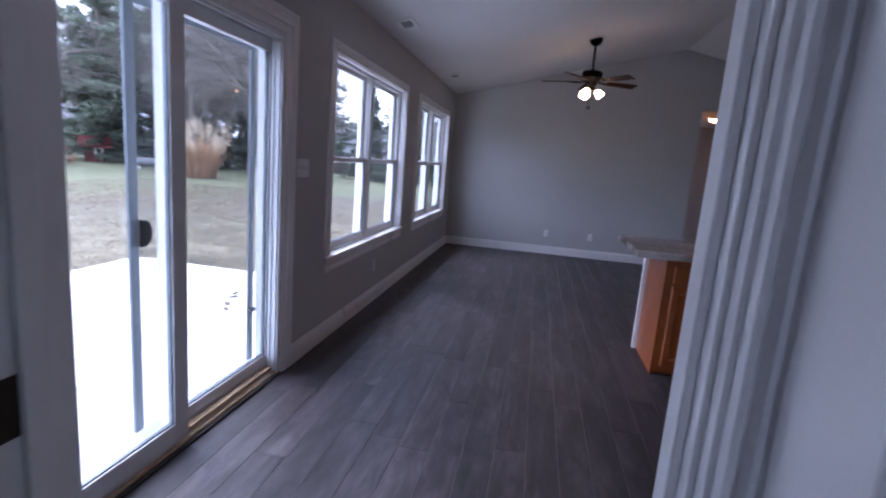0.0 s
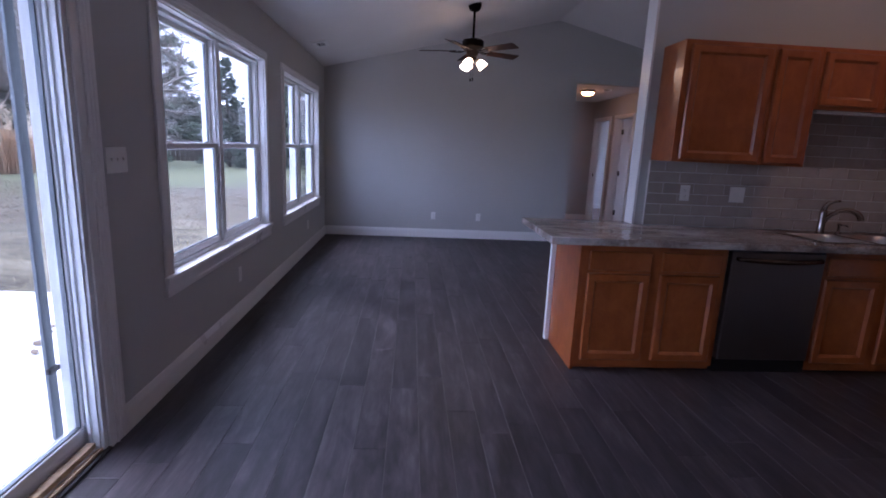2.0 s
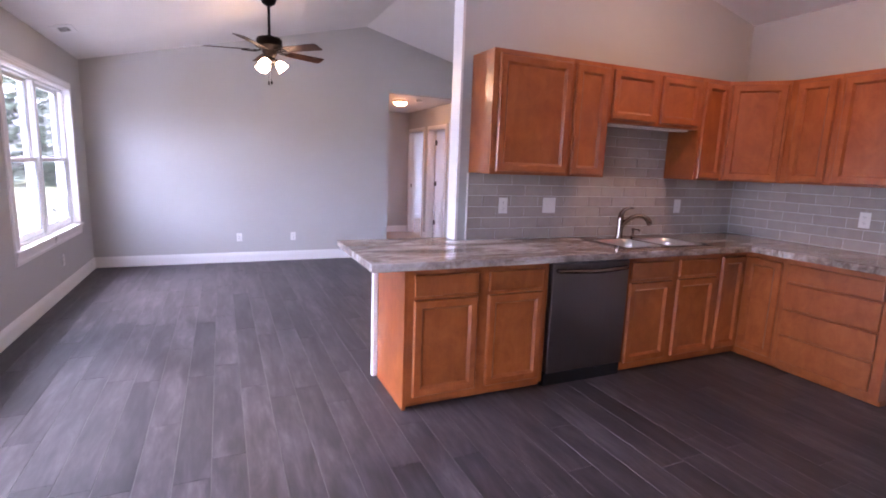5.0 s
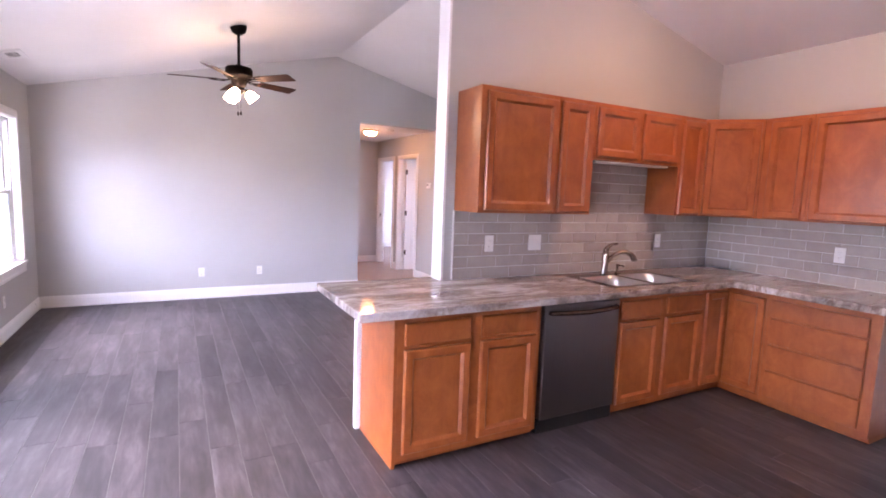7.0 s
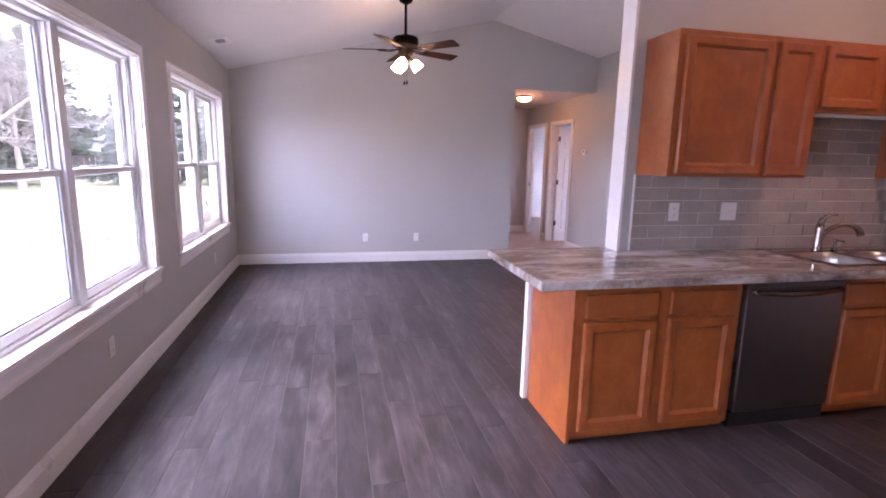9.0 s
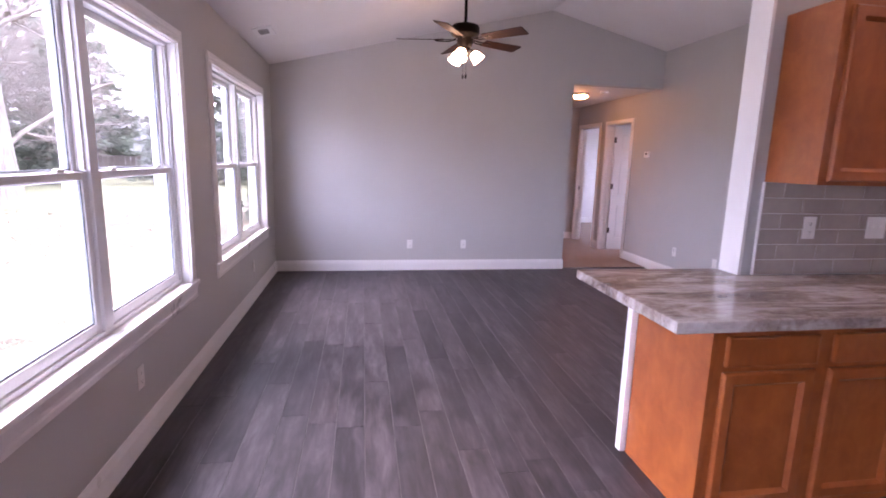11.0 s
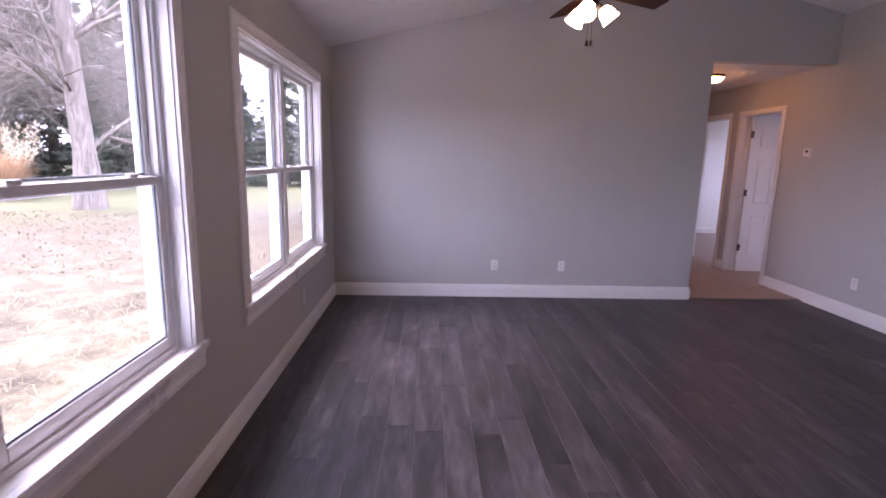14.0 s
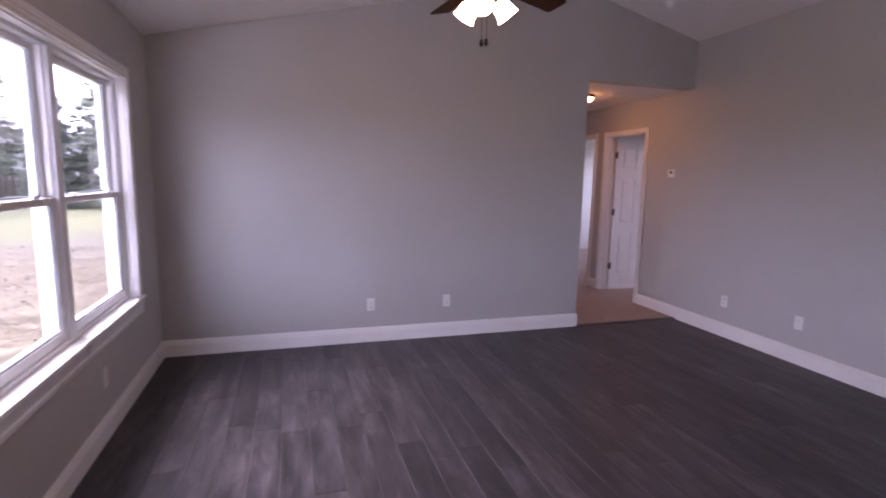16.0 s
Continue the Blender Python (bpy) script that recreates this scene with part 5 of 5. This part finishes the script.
def pine_meshes(height, radius, seed, material, layers=26, open_crown=0.5):
    """Trunk, and a crown of whorled boughs made of many small needle sprays."""
    rng = random.Random(seed)
    tb = bmesh.new()
    tube(tb, [(0, 0, -0.1), (0.05, 0, height * 0.3), (0, 0.06, height * 0.7), (0, 0, height)], [height * 0.021, height * 0.016, height * 0.009, 0.02], 8)
    verts, faces = [], []
    for i in range(layers):
        t = i / layers
        z = height * (0.06 + 0.93 * t)
        rad = radius * (1 - t) ** 0.8 * rng.uniform(0.75, 1.1)
        for b in range(rng.randint(6, 9)):
            az = rng.uniform(0, 6.28)
            ln = rad * rng.uniform(0.55, 1.12)
            droop = rng.uniform(-0.28, 0.08)
            tube(tb, [(0, 0, z), (math.cos(az) * ln * 0.9, math.sin(az) * ln * 0.9, z + droop * ln * 0.9)], [0.03, 0.008], 3)
            for s in range(int(4 + ln * 5)):
                f = rng.uniform(0.22, 1.0) ** 0.7
                px, py = math.cos(az) * ln * f, math.sin(az) * ln * f
                pz = z + droop * ln * f + rng.uniform(-0.16, 0.16)
                for w in range(8):
                    a2 = az + rng.uniform(-1.3, 1.3)
                    L = rng.uniform(0.25, 0.62)
                    W = rng.uniform(0.025, 0.065)
                    el = rng.uniform(-0.5, 0.45)
                    dx, dy, dz = math.cos(a2) * math.cos(el) * L, math.sin(a2) * math.cos(el) * L, math.sin(el) * L
                    sx, sy, sz = -math.sin(a2) * W, math.cos(a2) * W, rng.uniform(-W, W)
                    k = len(verts)
                    verts += [(px, py, pz), (px + dx * 0.5 + sx, py + dy * 0.5 + sy, pz + dz * 0.5 + sz), (px + dx, py + dy, pz + dz - 0.03), (px + dx * 0.5 - sx, py + dy * 0.5 - sy, pz + dz * 0.5 - sz)]
                    faces.append((k, k + 1, k + 2, k + 3))
    cr = bpy.data.meshes.new("pine_crown")
    cr.from_pydata(verts, [], faces)
    cr.materials.append(material)
    return mesh_of("pine_trunk", tb, M_BARK), cr


def pine(at, meshes, turn, scale, label):
    t = empty("pine_tree", label, "tree", pose(*at, 0, 0, turn) @ Matrix.Scale(scale, 4), group="evergreen trees")
    a = new("trunk", meshes[0])
    a.parent = t
    b = new("crown", meshes[1])
    b.parent = t
    return t


P1 = pine_meshes(13.0, 4.6, 21, M_PINE, 30)
P2 = pine_meshes(12.0, 3.4, 22, M_SPRUCE, 32)
T1 = bare_tree_mesh(13.0, 0.36, 31)
T2 = bare_tree_mesh(12.0, 0.24, 33, spread=0.5)

bare_tree((-10.95, 18.3, GZ), T1, 40, 1.0, "large old leafless tree with a thick grey trunk")
bare_tree((-25.5, 20.5, GZ), T1, 130, 0.95, "leafless tree behind the lawn")
for x, y, a, s in ((-21, 33, 10, 1.0), (-26, 40, 80, 1.1), (-33, 33, 200, 1.1), (-7, 44, 300, 1.0), (-38, 20, 20, 1.0), (-17, 27, 140, 0.8), (-34, 44, 60, 1.2), (-22, 46, 250, 1.1), (-14.2, 27.6, 190, 0.62), (-38, 38, 15, 1.1), (-30, 50, 95, 1.2), (-29, 31, 310, 0.95), (-19.0, 24.5, 75, 0.8)):
    bare_tree((x, y, GZ), T2, a, s, "slender leafless tree among the evergreens")
for x, y, m, a, s in ((-24.5, 28.5, P1, 0, 1.32), (-21.5, 31.5, P2, 70, 1.15), (-27.8, 27.6, P1, 140, 1.1), (-16.4, 31.2, P1, 40, 0.58), (-11.4, 32.0, P2, 110, 0.55), (-8.9, 32.5, P1, 200, 0.62),
                      (-30.5, 35.0, P1, 250, 1.2), (-5.6, 33.0, P2, 300, 0.6), (-20.0, 42.0, P1, 160, 1.0), (-10.5, 47.0, P2, 60, 0.8), (-3.5, 46.0, P1, 90, 0.7), (-34.0, 34.0, P2, 330, 1.0),
                      (-33.0, 16.5, P1, 210, 0.95), (-40.0, 12.0, P2, 120, 1.0), (-27.0, 47.0, P1, 15, 1.3)):
    pine((x, y, GZ), m, a, s, "tall dark green pine at the lawn's edge" if m is P1 else "blue-green spruce at the lawn's edge")


def blades(n, radius, height, lean, width, seed, z0=0.0):
    rng = random.Random(seed)
    verts, faces, tips = [], [], []
    for _ in range(n):
        a, r = rng.uniform(0, 6.28), radius * math.sqrt(rng.random())
        x, y = r * math.cos(a) * 0.5, r * math.sin(a) * 0.5
        h = height * rng.uniform(0.6, 1.08)
        ln = lean * rng.uniform(0.1, 1.0)
        a2 = a + rng.uniform(-0.6, 0.6)
        w = width * rng.uniform(0.6, 1.3)
        s = a2 + math.pi / 2 + rng.uniform(-0.6, 0.6)
        prev = None
        for k in range(4):
            t = k / 3
            px, py, pz = x + math.cos(a2) * ln * t * t, y + math.sin(a2) * ln * t * t, z0 + h * (t - 0.12 * t * t)
            ww = w * (1 - 0.8 * t)
            i = len(verts)
            verts += [(px - math.cos(s) * ww, py - math.sin(s) * ww, pz), (px + math.cos(s) * ww, py + math.sin(s) * ww, pz)]
            if prev is not None:
                faces.append((prev, prev + 1, i + 1, i))
            prev = i
        tips.append((px, py, pz, a2))
    me = bpy.data.meshes.new("grass_blades")
    me.from_pydata(verts, [], faces)
    return me, tips


def pampas(at, size):
    p = empty("pampas_grass", "tall dry tan pampas grass clump with pale plumes", "ornamental grass", pose(*at))
    me, tips = blades(900, 1.5 * size, 2.0 * size, 0.9 * size, 0.022 * size, 41)
    me.materials.append(M_PAMPAS)
    o = new("blades", me)
    o.parent = p
    rng = random.Random(42)
    me2, tips2 = blades(70, 1.5 * size, 3.0 * size, 0.8 * size, 0.012, 43)
    me2.materials.append(M_PAMPAS)
    o2 = new("stems", me2)
    o2.parent = p
    verts, faces = [], []
    for x, y, z, a in tips2:
        for j in range(26):
            t = j / 26
            px, py, pz = x + math.cos(a) * 0.12 * t, y + math.sin(a) * 0.12 * t, z - 0.5 + 0.6 * t
            b = rng.uniform(0, 6.28)
            L = 0.14 * math.sin(math.pi * (0.15 + 0.8 * t))
            k = len(verts)
            verts += [(px, py, pz), (px + math.cos(b) * L - math.sin(b) * 0.02, py + math.sin(b) * L + math.cos(b) * 0.02, pz + 0.07), (px + math.cos(b) * L + math.sin(b) * 0.02, py + math.sin(b) * L - math.cos(b) * 0.02, pz + 0.05)]
            faces.append((k, k + 1, k + 2))
    me3 = bpy.data.meshes.new("plumes")
    me3.from_pydata(verts, [], faces)
    me3.materials.append(M_PLUME)
    o3 = new("plumes", me3)
    o3.parent = p


pampas((-15.8, 20.8, GZ), 0.95)


def bush(at, r, h, material, label, seed):
    rng = random.Random(seed)
    verts, faces = [], []
    for _ in range(1800):
        a, e = rng.uniform(0, 6.28), rng.uniform(0.0, 1.5)
        f = rng.uniform(0.55, 1.0)
        rr = r * f * (1 + 0.2 * math.sin(3 * a + seed) + 0.12 * math.sin(7 * a))
        x, y, z = rr * math.cos(a) * math.cos(e), rr * math.sin(a) * math.cos(e), h * f * math.sin(e) * (1 + 0.15 * math.sin(5 * a))
        L = rng.uniform(0.08, 0.2)
        b, c = rng.uniform(0, 6.28), rng.uniform(-1, 1)
        k = len(verts)
        dx, dy, dz = math.cos(b) * L, math.sin(b) * L, c * L
        verts += [(x, y, z), (x + dx * 0.5 - dy * 0.2, y + dy * 0.5 + dx * 0.2, z + dz * 0.5), (x + dx, y + dy, z + dz), (x + dx * 0.5 + dy * 0.2, y + dy * 0.5 - dx * 0.2, z + dz * 0.5)]
        faces.append((k, k + 1, k + 2, k + 3))
    p = empty("shrub", label, "shrub", pose(*at))
    me = bpy.data.meshes.new("foliage")
    me.from_pydata(verts, [], faces)
    me.materials.append(material)
    o = new("foliage", me)
    o.parent = p
    bm = bmesh.new()
    for k in range(7):
        a = k * 0.9
        tube(bm, [(0.05 * math.cos(a), 0.05 * math.sin(a), -0.05), (r * 0.4 * math.cos(a), r * 0.4 * math.sin(a), h * 0.6)], [0.03, 0.01], 4)
    s = new("stems", mesh_of("stems", bm, M_BARK))
    s.parent = p


bush((-25.2, 21.2, GZ), 1.5, 1.4, M_REDBUSH, "reddish brown leafless shrub at the lawn's edge", 51)
bush((-2.9, 15.5, GZ), 0.75, 1.5, M_BUSH, "dark green clipped evergreen shrub by the house", 52)
bush((-27.5, 31.0, GZ), 1.3, 1.1, M_REDBUSH, "reddish brown shrub under the pines", 53)


def tank(at):
    t = empty("propane_tank", "light grey horizontal propane tank on the lawn", "gas tank", pose(*at, 0, 0, 30) @ Matrix.Scale(0.55, 4))
    L = stands(t)
    bm = bmesh.new()
    lathe(bm, [(0.0, -1.3), (0.28, -1.22), (0.45, -1.0), (0.45, 1.0), (0.28, 1.22), (0.0, 1.3)], 18, L @ Matrix.Translation((0, 0, 0.7)) @ Matrix.Rotation(math.pi / 2, 4, "Y"))
    part("vessel", bm, M_TANK, t)
    bm = bmesh.new()
    cyl(bm, 0.16, 0.14, 1.12, 1.32, 12, L)
    part("valve_cover", bm, M_TANK, t)
    for dx in (-0.8, 0.8):
        bm = boxes([(dx - 0.08, dx + 0.08, -0.35, 0.35, 0.0, 0.32)])
        bm.transform(L)
        part("foot", bm, M_CONC, t)


tank((-20.6, 23.1, GZ))


def building(name, label, at, turn, w, d, h, rise, wall_mat, windows, roof_mat=M_ROOF):
    b = empty(name, label, "building", pose(*at, 0, 0, turn))
    L = stands(b)

    def put(nm, bm, m, parent=b, lab=""):
        bm.transform(L)
        return part(nm, bm, m, parent, lab)

    bm = prism(bmesh.new(), [(-d / 2, 0), (d / 2, 0), (d / 2, h), (0, h + rise), (-d / 2, h)], "x", -w / 2, w / 2)
    put("wall", bm, wall_mat)
    bm = bmesh.new()
    for s in (-1, 1):
        prism(bm, [(0, h + rise + 0.02), (s * (d / 2 + 0.4), h - 0.4 * rise / (d / 2) + 0.02), (s * (d / 2 + 0.4), h - 0.4 * rise / (d / 2) + 0.17), (0, h + rise + 0.17)], "x", -w / 2 - 0.35, w / 2 + 0.35)
    put("roof", bm, roof_mat)
    for u, z0, ww, hh, dark in windows:
        win = put("window", boxes([(u - ww / 2 - 0.08, u + ww / 2 + 0.08, -d / 2 - 0.04, -d / 2, z0 - 0.08, z0 + hh + 0.08)]), M_TRIM)
        put("pane", boxes([(u - ww / 2, u + ww / 2, -d / 2 - 0.05, -d / 2 - 0.035, z0, z0 + hh)]), M_DARK if dark else M_SIDING, win)
    return b


building("house", "white ranch house with a grey shingle roof beyond the trees", (-17.5, 52.0, GZ), 10, 15, 8, 2.7, 1.9, M_SIDING, [(-5, 0.9, 1.4, 1.2, 1), (-1.5, 0.9, 1.0, 1.2, 1), (1.5, 0.1, 1.0, 2.0, 1), (5, 0.1, 3.2, 2.1, 0)])
building("house", "pale blue house with a grey roof beyond the trees", (-4.0, 58.0, GZ), -5, 13, 8, 2.8, 1.8, M_SIDING, [(-4, 0.9, 1.4, 1.2, 1), (0, 0.9, 1.2, 1.2, 1), (4, 0.9, 1.4, 1.2, 1)])
building("shed", "small red garden shed under the pines", (-26.6, 25.7, GZ), 45, 1.0, 1.1, 1.05, 0.3, M_RED, [(0.2, 0.5, 0.26, 0.3, 1)], M_RED)
building("house", "white house behind the trees on the far side of the lawn", (-47.0, 40.0, GZ), 50, 14, 8, 2.8, 2.0, M_SIDING, [(-4, 0.9, 1.4, 1.2, 1), (0, 0.9, 1.2, 1.2, 1), (4, 0.9, 1.4, 1.2, 1)])

fe = empty("fence", "dark weathered wooden board fence", "fence", pose(-14.5, 36.0, GZ, 0, 0, 8))
FL = stands(fe)
for k in range(40):
    bm = boxes([(-6 + 0.3 * k, -6 + 0.3 * k + 0.26, -0.012, 0.012, 0.05, 1.45 + 0.03 * ((k * 7) % 3))])
    bm.transform(FL)
    part("board", bm, M_FENCE, fe)
bm = boxes([(-6, 6, 0.014, 0.05, 0.35, 0.44), (-6, 6, 0.014, 0.05, 1.1, 1.19)])
bm.transform(FL)
part("rail", bm, M_FENCE, fe)

# ---------------------------------------------------------------- backsplash tiles
TH, TW, GAP = (ZB - 0.917) / 6, 0.243, 0.0048


def tile_field(name, label, origin, u, n, length, rows, z0, seed, skip=()):
    """Grout bed with single tiles in running bond, rounded by a small chamfer."""
    back = empty(name, label, "backsplash", Matrix.Translation((*origin, z0)), kind="structure")
    L = frame_map(origin, u, n)
    bm = boxes([(0, length, 0.0, 0.006, z0, z0 + rows * TH)])
    bm.transform(L)
    part("grout", bm, M_GROUT, back)
    cache = {}
    for r in range(rows):
        x = -TW / 2 if r % 2 else 0.0
        while x < length - 0.01:
            a, b = max(x + GAP / 2, 0.001), min(x + TW - GAP / 2, length - 0.001)
            x += TW
            if b - a < 0.02:
                continue
            w = round(b - a, 3)
            if w not in cache:
                t = bmesh.new()
                c = 0.0025
                h = TH - GAP
                lo = [t.verts.new(p) for p in ((0, 0, 0), (w, 0, 0), (w, 0, h), (0, 0, h))]
                mid = [t.verts.new(p) for p in ((0, 0.008, 0), (w, 0.008, 0), (w, 0.008, h), (0, 0.008, h))]
                hi = [t.verts.new(p) for p in ((c, 0.0105, c), (w - c, 0.0105, c), (w - c, 0.0105, h - c), (c, 0.0105, h - c))]
                for q1, q2 in ((lo, mid), (mid, hi)):
                    for k in range(4):
                        t.faces.new((q1[k], q1[(k + 1) % 4], q2[(k + 1) % 4], q2[k]))
                t.faces.new(hi)
                bmesh.ops.recalc_face_normals(t, faces=t.faces)
                cache[w] = mesh_of("tile", t, M_TILE)
            o = new("tile", cache[w])
            o.parent = back
            o.matrix_basis = Matrix.Translation((-origin[0], -origin[1], -z0)) @ L @ Matrix.Translation((a, 0, z0 + r * TH + GAP / 2))
    return back


tile_field("backsplash_1", "grey glazed subway tile backsplash in running bond", (1.640, YK), (1, 0), (0, -1), XK - 1.640 - 0.011, 6, 0.917, 1)
tile_field("backsplash_2", "grey glazed subway tile above the sink", (2.604, YK), (1, 0), (0, -1), 0.931, 5, 0.917 + 6 * TH, 2)
tile_field("backsplash_3", "grey glazed subway tile on the side wall", (XK, YK - 0.011), (0, -1), (-1, 0), YK - 0.011 - 2.135, 6, 0.917, 3)

# ---------------------------------------------------------------- floor planks
PW, PL = 0.158, 1.20


def plank_mesh(w, ln):
    t = bmesh.new()
    c = 0.0019
    lo = [t.verts.new(p) for p in ((0, 0, -0.006), (w, 0, -0.006), (w, ln, -0.006), (0, ln, -0.006))]
    mid = [t.verts.new(p) for p in ((0, 0, -0.0013), (w, 0, -0.0013), (w, ln, -0.0013), (0, ln, -0.0013))]
    hi = [t.verts.new(p) for p in ((c, c, 0), (w - c, c, 0), (w - c, ln - c, 0), (c, ln - c, 0))]
    for q1, q2 in ((lo, mid), (mid, hi)):
        for k in range(4):
            t.faces.new((q1[k], q1[(k + 1) % 4], q2[(k + 1) % 4], q2[k])).material_index = 1 if q2 is hi and k % 2 else 0
    t.faces.new(hi)
    bmesh.ops.recalc_face_normals(t, faces=t.faces)
    return t


prng = random.Random(77)
cache, count = {}, 0
spare = []
x = -0.388 - 8 * PW
while x < XK:
    y = Y_BACK - prng.uniform(0, PL)
    x0, x1 = max(x, XL), min(x + PW, XK)
    while y < YF:
        y0, y1 = max(y, Y_BACK), min(y + PL, YF)
        y += PL
        if x1 - x0 < 0.01 or y1 - y0 < 0.01:
            continue
        w, ln = round(x1 - x0 - 0.0010, 4), round(y1 - y0 - 0.0010, 3)
        if x0 < 2.75 and y1 > 0.3 and count < 300:
            if (w, ln) not in cache:
                cache[(w, ln)] = mesh_of("plank", plank_mesh(w, ln), M_PLANK)
                cache[(w, ln)].materials.append(M_EDGE)
            o = new("plank", cache[(w, ln)])
            o.parent = floor
            o.location = (x0 + 0.0005, y0 + 0.0005, 0)
            count += 1
        else:
            spare.append((x0 + 0.0005, y0 + 0.0005, w, ln))
    x += PW
verts, faces, edge_faces = [], [], []
for x0, y0, w, ln in spare:
    t = plank_mesh(w, ln)
    k = len(verts)
    t.verts.ensure_lookup_table()
    t.verts.index_update()
    verts += [(v.co.x + x0, v.co.y + y0, v.co.z) for v in t.verts]
    faces += [tuple(k + v.index for v in f.verts) for f in t.faces]
    edge_faces += [f.material_index for f in t.faces]
    t.free()
me = bpy.data.meshes.new("more_planks")
me.from_pydata(verts, [], faces)
me.materials.append(M_PLANK)
me.materials.append(M_EDGE)
me.polygons.foreach_set("material_index", edge_faces)
more = new("more_planks", me)
more.parent = floor
tagged(more, kind="stuff")
